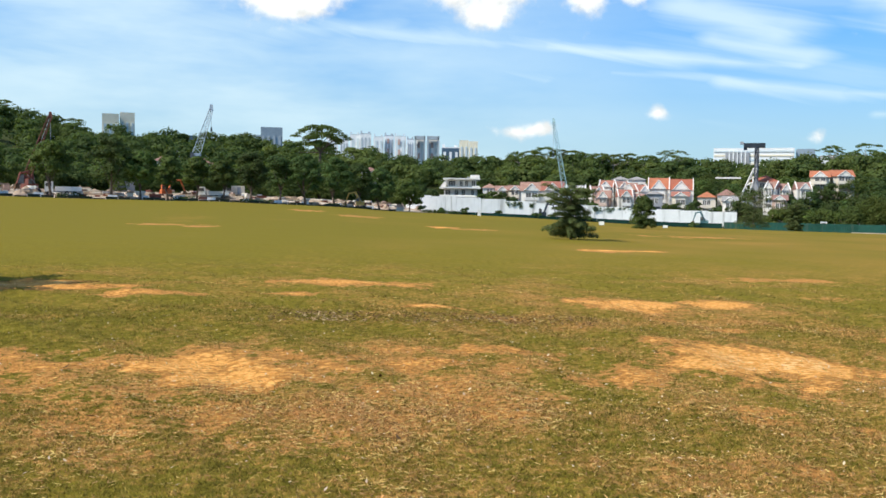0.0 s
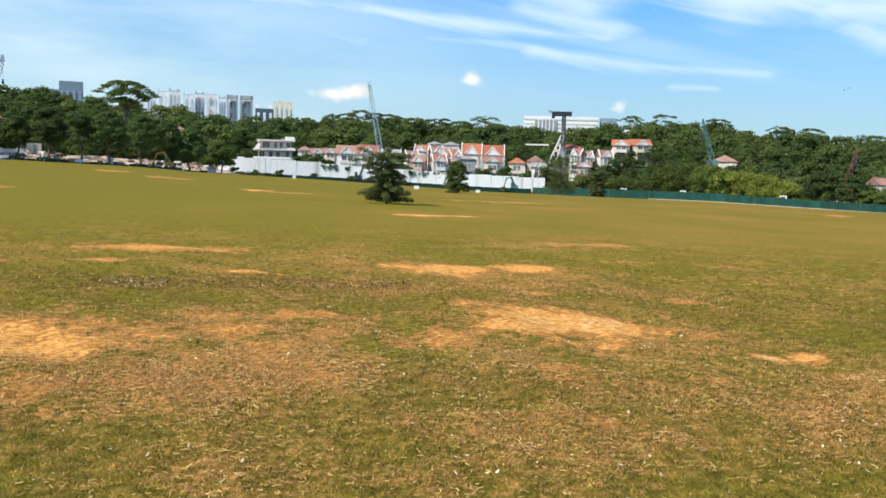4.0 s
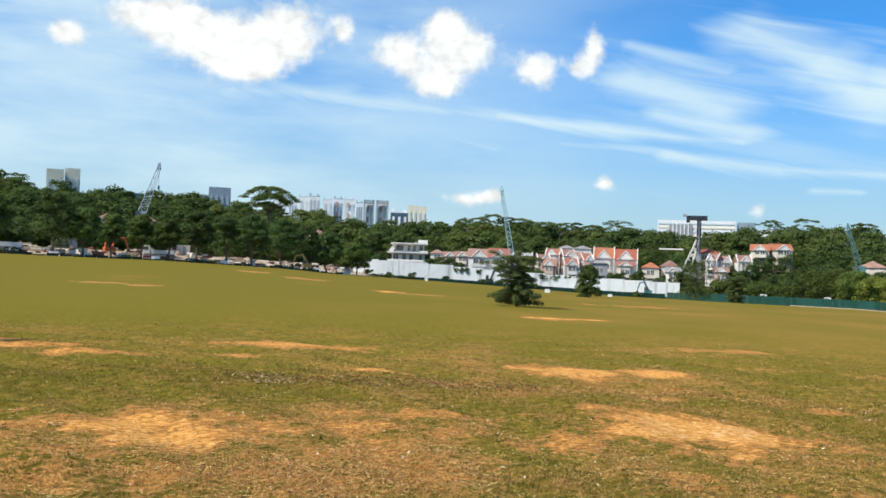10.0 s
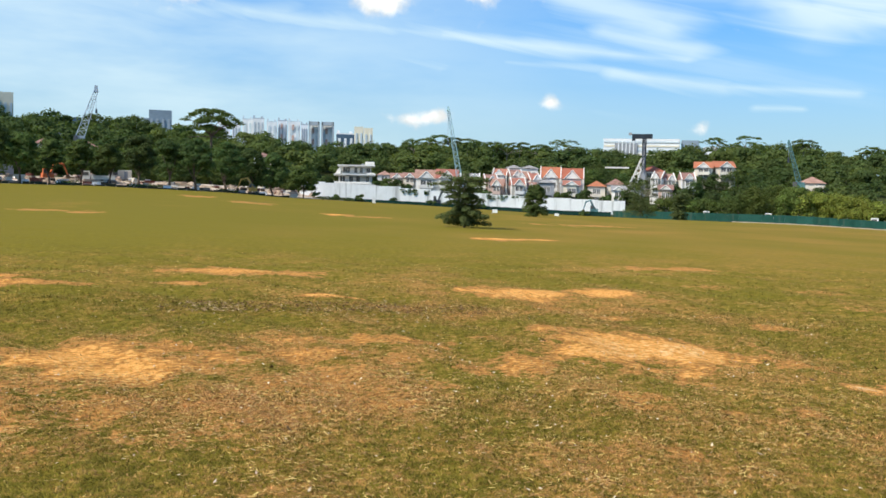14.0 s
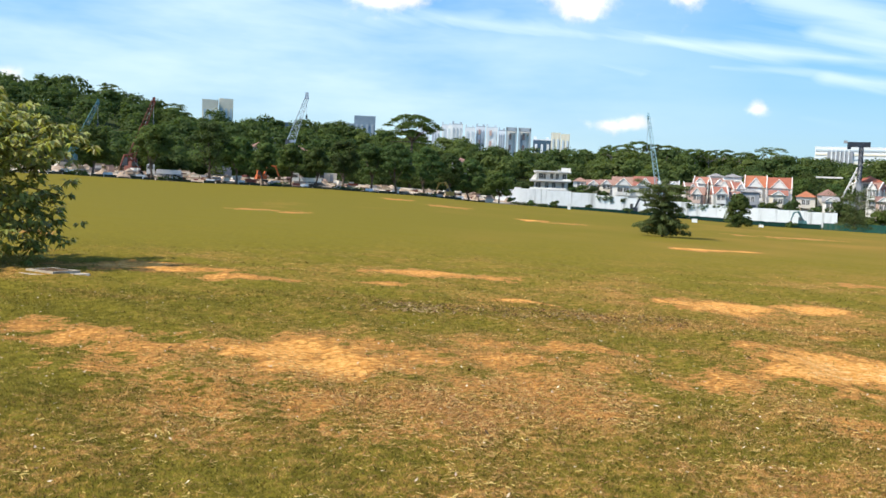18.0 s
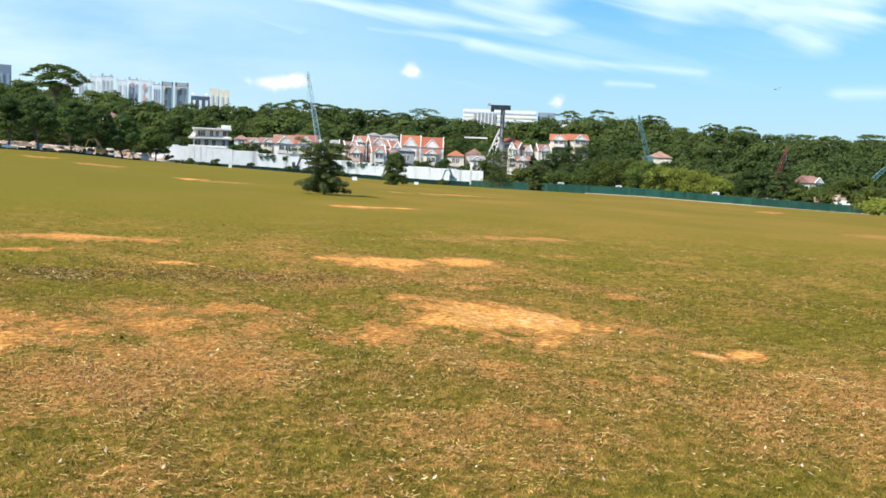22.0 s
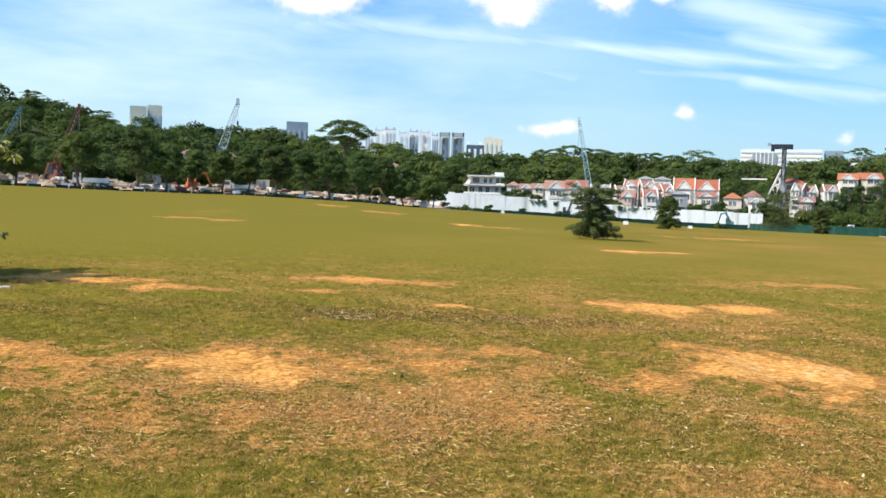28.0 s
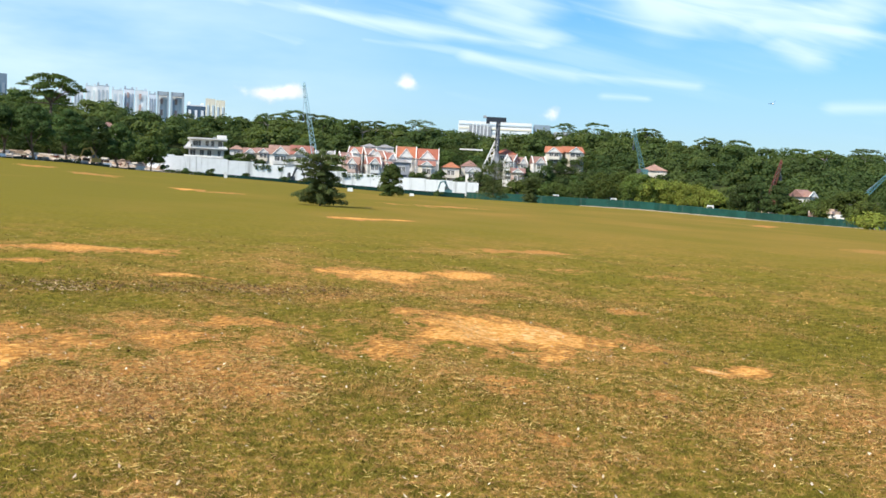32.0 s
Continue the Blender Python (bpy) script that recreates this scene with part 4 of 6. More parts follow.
def window(parent, x, y, z, w, h, frame_mat="white_paint", cols=2):
    """A window on a wall that faces -y: frame and panes."""
    f = Geo()
    for dx in (-w / 2, w / 2):
        f.box(x + dx, y - 0.04, z, 0.12, 0.14, h)
    for zz in (z - 0.06, z + h - 0.06):
        f.box(x, y - 0.04, zz, w + 0.12, 0.14, 0.12)
    for i in range(1, cols):
        f.box(x - w / 2 + w * i / cols, y - 0.04, z, 0.08, 0.12, h)
    win = part("window", f, frame_mat, parent)
    for i in range(cols):
        part("pane", Geo().box(x - w / 2 + w * (i + 0.5) / cols, y - 0.01, z, w / cols - 0.08, 0.05, h - 0.06), "window", win)
    return win


HOUSES = "houses behind the site wall"


def house(m, w, dep, h, wall="white_paint", roof="roof_red", style="gable", gables=1, rise=2.4, bal=True, label="", storeys=2, name="house", party=False):
    """A two-storey house that faces -y with front gables, windows and a balcony."""
    t = thing(name, m, label, "house", HOUSES)
    part("wall", Geo().box(0, 0, -3, w, dep, h + 3), wall, t)
    r = Geo()
    if style == "hip":
        hip(r, -w / 2, w / 2, -dep / 2, dep / 2, h, rise)
    else:
        gx = Geo()
        a, b, c = -w / 2 - 0.4, w / 2 + 0.4, dep / 2 + 0.4
        r.raw([(a, -c, h), (b, -c, h), (b, c, h), (a, c, h), (a, 0, h + rise), (b, 0, h + rise)], [(0, 1, 5, 4), (2, 3, 4, 5), (3, 0, 4), (1, 2, 5), (3, 2, 1, 0)])
    part("roof", r, roof, t)
    if party:
        for sx in (-1, 1):
            x = sx * (w / 2 + 0.12)
            c, e = dep / 2 + 0.8, h + rise + 0.32
            part("party_wall", Geo().raw([(x - 0.15, -c, -3), (x + 0.15, -c, -3), (x + 0.15, c, -3), (x - 0.15, c, -3), (x - 0.15, -c, h + 0.28), (x + 0.15, -c, h + 0.28),
                                          (x + 0.15, c, h + 0.28), (x - 0.15, c, h + 0.28), (x - 0.15, 0, e), (x + 0.15, 0, e)],
                                         [(0, 1, 5, 4), (1, 2, 6, 9, 5), (2, 3, 7, 6), (3, 0, 4, 8, 7), (4, 5, 9, 8), (6, 7, 8, 9)]), "white_paint", t)
    bay = w / gables
    for i in range(gables):
        x = -w / 2 + bay * (i + 0.5)
        bw = bay * (0.62 if style != "hip" else 0.5)
        if style == "gable":
            part("bay", Geo().box(x, -dep / 2 - 0.7, -3, bw, 1.6, h + 3), wall, t)
            part("gable_roof", gable(Geo(), x - bw / 2, x + bw / 2, -dep / 2 - 1.55, 0, h + 0.02, rise * 0.72, 0.35), roof, t)
            part("gable_face", Geo().raw([(x - bw / 2, -dep / 2 - 1.95, h + 0.05), (x + bw / 2, -dep / 2 - 1.95, h + 0.05), (x, -dep / 2 - 1.95, h + rise * 0.66),
                                          (x - bw / 2, -dep / 2 - 1.75, h + 0.05), (x + bw / 2, -dep / 2 - 1.75, h + 0.05), (x, -dep / 2 - 1.75, h + rise * 0.66)],
                                         [(0, 1, 2), (5, 4, 3), (0, 2, 5, 3), (2, 1, 4, 5)]), "white_paint", t)
        yy = -dep / 2 - (1.5 if style == "gable" else 0)
        for s in range(storeys):
            z = 0.9 + s * (h - 0.2) / storeys
            hh = min(1.75, h / storeys - 1.0)
            window(t, x - bw * 0.23, yy, z, bw * 0.40, hh)
            window(t, x + bw * 0.23, yy, z, bw * 0.40, hh)
        # a flat dark box on the front stands in for the veranda's shade
        part("porch_shade", Geo().box(x, yy - 0.12, -0.2, bw * 0.86, 0.2, 0.95), "window", t, "flat dark panel standing in for porch shade")
        if style == "gable":
            for sgn in (-1, 1):
                part("barge_board", Geo().tube([(x + sgn * (bw / 2 + 0.35), -dep / 2 - 2.0, h - 0.05), (x, -dep / 2 - 2.0, h + rise * 0.76)], [0.17, 0.17], 4), "white_paint", t)
        if bal:
            part("balcony", Geo().box(x, yy - 0.6, h / storeys - 0.25, bw * 1.1, 1.2, 0.25).box(x, yy - 1.15, h / storeys, bw * 1.1, 0.1, 0.9), wall, t)
    return t


def place(az0, az1, d, z_el, top_el):
    """Width and height for a house that shows between two bearings and two elevations."""
    return (az0 + az1) / 2, d * radians(az1 - az0), show_z(0, d, z_el), show_z(0, d, top_el)


def put_house(az0, az1, d, base_el, top_el, dep=11, rise=2.6, turn=0.0, **kw):
    az, w, z0, z1 = place(az0, az1, d, base_el, top_el)
    p = at(az, d)
    return house(pose(p.x, p.y, z0, 0, 0, -az + turn), w, dep, max(z1 - z0 - rise, 3.0), rise=rise, **kw)


put_house(7.9, 9.15, 335, 0.25, 1.86, gables=1, roof="roof_brown", label="white half of a house pair with brown tiled roof", wall="white_paint", rise=3.2)
put_house(9.15, 10.4, 335, 0.25, 1.92, gables=1, roof="roof_red", label="white half of a house pair with red tiled roof", wall="white_paint", rise=3.4)
put_house(6.4, 7.15, 352, 0.5, 1.62, gables=1, roof="roof_brown", label="low cream house with brown tiled gables", wall="cream_paint", rise=2.0)
put_house(7.15, 7.9, 350, 0.5, 1.66, gables=1, roof="roof_brown", label="low cream house with brown tiled gables", wall="cream_paint", rise=2.0)
put_house(5.6, 6.4, 356, 0.5, 1.72, gables=1, roof="roof_brown", style="hip", label="low house with brown tiled hipped roof", wall="white_paint", rise=1.6)
put_house(10.6, 11.7, 345, 0.2, 1.70, gables=2, roof="roof_grey", label="low pale house with grey roof behind the crane", wall="white_paint", rise=1.4, party=True)
for i, (a0, a1, d, top, roof, turn) in enumerate(((12.0, 12.7, 338, 1.66, "roof_brown", 8), (12.6, 13.4, 346, 2.02, "roof_red", -6), (13.45, 14.15, 344, 1.98, "roof_brown", 10), (14.1, 14.7, 342, 1.88, "roof_brown", -8), (14.6, 15.2, 340, 1.78, "roof_red", 14),
                                                  (12.5, 13.2, 326, 1.42, "roof_brown", -5), (13.6, 14.4, 326, 1.48, "roof_red", 6), (14.6, 15.1, 328, 1.25, "roof_brown", 0))):
    put_house(a0, a1, d, 0.05, top, gables=1, roof=roof, party=i % 2 == 0 or i < 3, turn=turn, wall="pink_paint" if i in (0, 5) else "white_paint", rise=2.6, dep=9,
              label=("white terrace house with a narrow front gable" if i < 5 else "low white porch house before the terrace") + (" and red roof" if roof == "roof_red" else " and brown roof"))
for a0, a1 in ((13.3, 14.2), (14.2, 15.2)):
    put_house(a0, a1, 366, 0.8, 2.24, gables=2, roof="roof_grey", style="hip", label="long pale house with grey roof behind the terrace", wall="white_paint", rise=1.3)
put_house(15.4, 16.55, 352, 0.0, 2.18, gables=1, roof="roof_orange", label="white house under an orange-red tiled roof with white party walls", wall="white_paint", rise=4.2, party=True)
put_house(16.6, 17.9, 350, 0.0, 2.12, gables=1, roof="roof_orange", label="white house under an orange-red tiled roof with white party walls", wall="white_paint", rise=4.0, party=True)
put_house(15.3, 16.2, 330, -0.15, 1.42, gables=1, roof="roof_grey", style="hip", label="white and black house with dark window bands", wall="grey_paint", rise=1.2)
put_house(16.75, 17.7, 333, -0.15, 1.40, gables=1, roof="roof_red", label="narrow cream house with a gabled balcony front", wall="cream_paint", rise=1.8)
put_house(18.2, 19.2, 336, -0.1, 1.40, gables=1, roof="roof_orange", style="hip", label="small house with orange pyramid roof", wall="cream_paint", rise=2.0)
put_house(19.3, 20.3, 340, -0.2, 1.55, gables=1, roof="roof_brown", style="hip", label="brown-roofed house in light paint", wall="cream_paint", rise=2.2)
put_house(19.6, 20.4, 330, -0.2, 1.15, gables=1, roof="roof_grey", label="grey-roofed gabled house in light paint", wall="white_paint", rise=1.8)
put_house(21.2, 22.6, 358, 1.0, 2.36, gables=1, roof="roof_orange", style="hip", label="house with bright orange-red hipped roof", wall="cream_paint", rise=2.4)
put_house(22.05, 22.6, 345, 0.6, 2.0, gables=1, party=True, roof="roof_brown", label="white gabled house among trees", wall="white_paint", turn=-14, dep=8)
put_house(22.55, 23.1, 348, 0.6, 1.9, gables=1, party=True, roof="roof_brown", label="white gabled house among trees", wall="white_paint", turn=12, dep=8)
put_house(23.5, 24.25, 345, 0.6, 1.98, gables=1, party=True, roof="roof_brown", label="white gabled house among trees", wall="white_paint", turn=10, dep=8)
put_house(24.3, 25.3, 372, 1.5, 2.62, gables=1, roof="roof_orange", label="house with an orange-red roof wing above the trees", wall="cream_paint", rise=2.6)
put_house(25.3, 26.4, 374, 1.5, 2.66, gables=1, roof="roof_orange", label="house with an orange-red roof wing above the trees", wall="cream_paint", rise=2.6, turn=12)
put_house(22.3, 23.1, 325, -0.3, 1.25, gables=1, roof="roof_brown", label="low pinkish house with brown roof", wall="pink_paint", rise=1.8)
put_house(30.0, 31.4, 320, 0.9, 1.68, gables=2, roof="roof_brown", style="hip", label="house with faded red roof half hidden by bushes", wall="cream_paint", rise=2.2)
put_house(38.6, 39.2, 252, -0.5, 0.75, gables=1, roof="roof_brown", label="sunlit pale house with a faded tiled roof between trees", wall="white_paint", rise=1.8, dep=7, turn=30, bal=False)
for az, d, el in ((-13.2, 330, 2.95), (-10.9, 345, 2.85), (-1.2, 380, 2.6)):
    put_house(az - 0.5, az + 0.5, d, el - 1.0, el, gables=1, roof="roof_brown", style="hip", label="brown-roofed house half hidden among trees", wall="cream_paint", rise=1.8)


def white_house():
    """Modern white house: three storeys of wide glazing between projecting slabs, its top floor raked at one end."""
    d = 325.0
    az, w, z0, z1 = place(3.05, 5.35, d, 0.38, 1.98)
    p = at(az, d)
    t = thing("modern_house", pose(p.x, p.y, z0, 0, 0, -az), "modern white three-storey house with dark glazing and wide projecting floor slabs", "house", HOUSES)
    h = z1 - z0
    fl = h / 3
    # the ground floor's shade under the slab is put into its grey colour
    part("wall", Geo().box(w * 0.02, 1.0, -3, w * 0.80, 8.6, fl + 2.75), "grey_paint", t, "ground floor wall coloured grey for the shade under the slab")
    part("wall", Geo().box(w * 0.03, 1.0, fl, w * 0.86, 8.6, fl - 0.25), "white_paint", t)
    part("wall", Geo().box(w * 0.05, 1.0, 2 * fl, w * 0.76, 8.6, fl - 0.25), "white_paint", t)
    for i, row in enumerate((((-0.22, 0.20), (0.10, 0.20)), ((-0.30, 0.14), (-0.08, 0.10), (0.10, 0.10), (0.34, 0.08)), ((-0.20, 0.18), (0.04, 0.08), (0.18, 0.08), (0.36, 0.10)))):
        for x, ww in row:
            window(t, x * w, -3.32, i * fl + 0.55, ww * w, fl - 1.15, cols=3 if ww > 0.15 else 2)
    for x, ww, dd, k in ((0.0, 1.04, 13.0, 1), (0.01, 1.06, 13.5, 2), (0.05, 0.96, 12.5, 3)):
        part("slab", Geo().box(x * w, -0.4, k * fl - 0.28, w * ww, dd, 0.42), "white_paint", t)
    part("raked_wall", Geo().raw([(-w * 0.50, -4.6, 2 * fl + 0.1), (-w * 0.36, -4.6, 2 * fl + 0.1), (-w * 0.30, -4.6, 3 * fl - 0.3), (-w * 0.36, -4.6, 3 * fl - 0.3),
                                  (-w * 0.50, -3.4, 2 * fl + 0.1), (-w * 0.36, -3.4, 2 * fl + 0.1), (-w * 0.30, -3.4, 3 * fl - 0.3), (-w * 0.36, -3.4, 3 * fl - 0.3)],
                                 [(0, 1, 2, 3), (7, 6, 5, 4), (0, 4, 5, 1), (1, 5, 6, 2), (2, 6, 7, 3), (3, 7, 4, 0)]), "white_paint", t)
    part("parapet", Geo().box(-w * 0.05, -6.3, fl, w * 0.92, 0.12, 0.55), "white_paint", t)
    part("parapet", Geo().box(w * 0.42, -6.2, 2 * fl, w * 0.2, 0.12, 0.6), "white_paint", t)
    part("stair_tower", Geo().box(w * 0.40, 3, h, w * 0.24, 5, 1.5), "white_paint", t)
    part("roof_tank", Geo().box(w * 0.22, 2, h, w * 0.08, 2, 0.8), "grey_paint", t)



white_house()

# ---------------------------------------------------------------- far buildings
BLOCKS = "far housing blocks"


def block(az0, az1, d, top_el, wall, label, fins=5, dep=18, base_el=1.5, crown=True, bands=False, stripe="tower_stripe", accents=False, name="apartment_block"):
    """A far tower with window bands, fins and roof structures."""
    az, w, z0, z1 = place(az0, az1, d, base_el, top_el)
    p = at(az, d)
    t = thing(name, pose(p.x, p.y, z0 - 40, 0, 0, -az), label, "building", BLOCKS)
    h = z1 - z0 + 40
    part("wall", Geo().box(0, 0, 0, w, dep, h - 3), wall, t)
    for i in range(fins):
        x = -w / 2 + w * (i + 0.5) / fins
        part("window_bay", Geo().box(x, -dep / 2 - 0.2, 2, w / fins * 0.42, 0.8, h - 9), stripe, t)
    for i in range(int(h / 3.2) if bands else 0):
        z = h - 6 - i * 3.2
        if z < h - 45:
            break
        part("sill_band", Geo().box(0, -dep / 2 - 0.5, z, w * 0.98, 0.8, 0.7), wall, t)
    if crown:
        part("roof_frame", Geo().box(0, 0, h - 3, w * 1.02, dep, 1.2).box(-w * 0.4, 0, h - 1.8, w * 0.16, dep * 0.6, 3).box(w * 0.3, 0, h - 1.8, w * 0.2, dep * 0.6, 2.2), stripe, t)
    else:
        part("parapet", Geo().box(0, 0, h - 3, w, dep, 3), wall, t)
    if accents:
        for z in (h - 12, h - 24):
            part("panel", Geo().box(-w * 0.1, -dep / 2 - 1.0, z, w * 0.2, 0.5, 6), "accent_red", t)
    return t


for i, (a0, a1, d, el) in enumerate(((-3.8, -3.1, 1200, 4.46), (-3.0, -2.5, 1180, 4.30), (-2.4, -1.8, 1150, 4.62), (-1.8, -1.15, 1140, 4.68), (-1.0, -0.4, 1120, 4.52), (-0.35, 0.2, 1140, 4.60), (0.25, 0.95, 1100, 4.58), (1.0, 1.4, 1130, 4.42))):
    block(a0, a1, d, el, "tower_white", "tall white housing block far behind the trees", fins=2 + i % 2, stripe=("tower_stripe", "tower_grey")[i % 2], accents=i in (5, 6))
for a0, a1 in ((1.45, 2.1), (2.2, 2.95)):
    block(a0, a1, 1080, 4.42, "tower_white", "white housing block with dark corner shafts", fins=2, accents=True)
    p = at((a0 + a1) / 2, 1066)
    t = thing("roof_arch", pose(p.x, p.y, show_z(0, 1066, 1.5) - 30, 0, 0, -(a0 + a1) / 2), "dark square arch framing a housing block", "building", BLOCKS)
    w, h = 1066 * radians(a1 - a0), 1066 * (math.tan(radians(4.52)) - math.tan(radians(1.5))) + 30
    part("shaft", Geo().box(-w * 0.42, 0, 0, w * 0.13, 6, h), "tower_grey", t)
    part("shaft", Geo().box(w * 0.42, 0, 0, w * 0.13, 6, h), "tower_grey", t)
    part("lintel", Geo().box(0, 0, h - 4, w * 0.98, 6, 4), "tower_grey", t)
block(3.1, 4.15, 1000, 3.97, "glass_blue", "low glassy blue block with a white roof edge", fins=3, stripe="tower_white")
block(4.15, 4.7, 1060, 4.28, "tower_cream", "cream housing block far behind the trees", fins=2, crown=False)
block(4.72, 5.25, 1060, 4.22, "tower_cream", "cream housing block far behind the trees", fins=2, crown=False)
block(-16.5, -15.6, 700, 5.2, "tower_cream", "pale cream tower block rising above the woods", fins=3, stripe="tower_stripe", base_el=3.0, crown=False)
block(-15.55, -14.75, 715, 5.3, "tower_cream", "pale cream tower block rising above the woods", fins=3, stripe="tower_stripe", base_el=3.0, crown=False)
block(-13.0, -11.3, 650, 4.15, "glass_blue", "dark glass office block above the trees", fins=4, stripe="grey_paint", crown=False, base_el=2.5)
block(-7.65, -6.4, 800, 4.78, "tower_slate", "grey office block above the trees", fins=4, stripe="tower_grey", crown=False, base_el=2.5)
block(-8.3, -7.65, 820, 4.3, "tower_slate", "grey office block above the trees", fins=2, stripe="tower_grey", crown=False, base_el=2.5)


def long_block():
    d = 820.0
    az, w, z0, z1 = place(19.05, 23.4, d, 2.6, 3.87)
    p = at(az, d)
    t = thing("hospital", pose(p.x, p.y, z0 - 20, 0, 0, -az), "long white banded building on the hill", "building")
    h = z1 - z0 + 20
    part("wall", Geo().box(0, 0, 0, w, 20, h), "tower_white", t)
    for i in range(6):
        part("window_band", Geo().box(0, -10.1, h - 3.4 - i * 3.4, w * 0.98, 0.6, 1.3), "tower_cream" if i % 2 else "tower_stripe", t)
    part("window_block", Geo().box(-w * 0.2, -10.6, h - 13, w * 0.30, 1.0, 9), "grey_paint", t)
    for i in range(5):
        part("column", Geo().box(-w * 0.3 + i * w * 0.05, -11.3, h - 13, 0.9, 0.6, 11), "tower_white", t)
    part("side_wing", Geo().box(w * 0.64, 2, 0, w * 0.22, 18, h - 0.8), "tower_slate", t)
    part("low_wing", Geo().box(w * 0.9, 2, 0, w * 0.17, 18, h - 6), "tower_white", t)


long_block()

# ---------------------------------------------------------------- cranes and machines


def lattice(p, q, w0, w1, bays, thick):
    """A lattice boom between two points: four chords with zigzag bracing."""
    p, q = Vector(p), Vector(q)
    d = (q - p).normalized()
    a = d.cross(Vector((0.0, 1.0, 0.0)))
    a = (a if a.length > 0.1 else d.cross(Vector((1, 0, 0)))).normalized()
    b = d.cross(a)
    g = Geo()
    rings = []
    for i in range(bays + 1):
        t = i / bays
        w = w0 + (w1 - w0) * t
        c = p.lerp(q, t)
        rings.append([c + a * (sx * w / 2) + b * (sy * w / 2) for sx, sy in ((-1, -1), (1, -1), (1, 1), (-1, 1))])
    for i in range(bays):
        for k in range(4):
            g.beam(rings[i][k], rings[i + 1][k], thick)
            u, v = (rings[i][k], rings[i + 1][(k + 1) % 4]) if i % 2 else (rings[i][(k + 1) % 4], rings[i + 1][k])
            g.beam(u, v, thick * 0.65)
    for k in range(4):
        g.beam(rings[bays][k], rings[bays][(k + 1) % 4], thick)
    return g


def crane(az_base, d, base_el, az_tip, tip_el, mat, label, w=2.0, lower=None, bays=14, thick=0.10, jib=True):
    """A crawler crane whose lattice boom leans from its body to a tip."""
    p = at(az_base, d)
    z0 = show_z(0, d, base_el)
    t = thing("crawler_crane", pose(p.x, p.y, z0, 0, 0, -az_base), label, "crane", "construction cranes")
    tip = (d * math.tan(radians(az_tip - az_base)), 0, d * (math.tan(radians(tip_el)) - math.tan(radians(base_el))))
    part("track", Geo().box(-1.7, 0, 0, 0.9, 6.5, 1.1), "rubber", t)
    part("track", Geo().box(1.7, 0, 0, 0.9, 6.5, 1.1), "rubber", t)
    body = part("body", Geo().box(0, 0.8, 1.1, 3.2, 6, 2.1, taper=0.95), mat, t)
    part("cab", Geo().box(-1.2, -2.8, 1.2, 1.3, 1.8, 2.0, taper=0.9), "window", body)
    part("counterweight", Geo().box(0, 4.2, 1.2, 3.4, 1.3, 1.8), "steel_grey", body)
    boom = part("boom", lattice((0, -1.5, 2.6), tip, w, w * 0.45, bays, thick), mat, t)
    if jib:
        part("hoist_rope", Geo().beam((tip[0], 0, tip[2]), (tip[0] + 0.1, 0, tip[2] * 0.62), 0.05), "steel_grey", boom)
        part("hook_block", Geo().box(tip[0] + 0.1, 0, tip[2] * 0.6, 0.7, 0.5, 1.4, taper=0.6), "dark_paint", boom)
        part("boom_head", Geo().box(tip[0], 0, tip[2] - 0.4, 0.5 * w, 0.5 * w, 0.8 * w, taper=0.7), mat, boom)
        part("pendant", Geo().beam((tip[0], 0.2, tip[2]), (tip[0] * 0.2, 5.5, 5.0), 0.06), "steel_grey", boom)
    return t


crane(10.65, 318, 0.2, 9.75, 5.45, "steel_blue", "pale blue lattice crawler crane behind the white wall", 1.9, bays=18)
crane(-11.35, 320, 2.6, -10.5, 5.72, "steel_pale", "grey lattice crane leaning over the trees", 2.6, bays=12)
crane(-20.4, 240, 0.9, -19.2, 4.95, "steel_red", "rusty red lattice piling crane among the trees", 1.7, bays=14)
crane(-23.6, 235, 0.9, -22.2, 4.65, "steel_teal", "teal lattice crane boom in front of the wooded hill", 1.5, bays=14)
crane(30.05, 300, 0.9, 29.4, 3.75, "steel_teal", "slim teal crane boom against the wooded hill", 1.4, bays=12)
crane(41.9, 215, -0.5, 43.45, 2.05, "steel_teal", "teal crane boom leaning low over the trees", 0.8, bays=12)

crane(37.2, 246, -0.4, 37.7, 2.25, "steel_red", "rusty red piling crane half hidden by trees", 1.1, bays=12)


def rig():
    """Drilling rig with a dark cross-head on a pale leaning mast."""
    d, az = 350.0, 21.0
    p = at(az, d)
    z0 = show_z(0, d, 0.4)
    t = thing("drilling_rig", pose(p.x, p.y, z0, 0, 0, -az), "tall pale drilling rig mast with a dark cross-shaped head", "rig")
    H = d * (math.tan(radians(4.15)) - math.tan(radians(0.4)))
    part("body", Geo().box(0, 0, 0, 4, 7, 3, taper=0.9), "steel_grey", t)
    part("mast", Geo().box(2.4, 0, 0, 1.5, 1.5, H - 1.0), "grey_paint", t, "dark grey square mast")
    part("rope_side", lattice((2.4, -1.2, H * 0.45), (2.4, -1.2, H - 1.5), 1.2, 1.2, 8, 0.16), "dark_paint", t)
    part("raked_leg", lattice((-2.4, 0, 1.5), (2.2, 0, H * 0.62), 2.6, 1.2, 6, 0.30), "white_paint", t, "pale raked lattice leg")
    part("canopy", Geo().box(-7.0, 1, H * 0.47, 8.5, 3, 0.5), "white_paint", t)
    head = part("cross_head", Geo().box(1.6, 0, H - 1.4, 7.2, 2.0, 1.6).box(-1.4, 0, H - 2.2, 1.2, 1.6, 0.9), "dark_paint", t)
    part("pulley", Geo().box(-2.6, 0, H - 0.2, 1.2, 1.0, 0.9), "grey_paint", head)


rig()


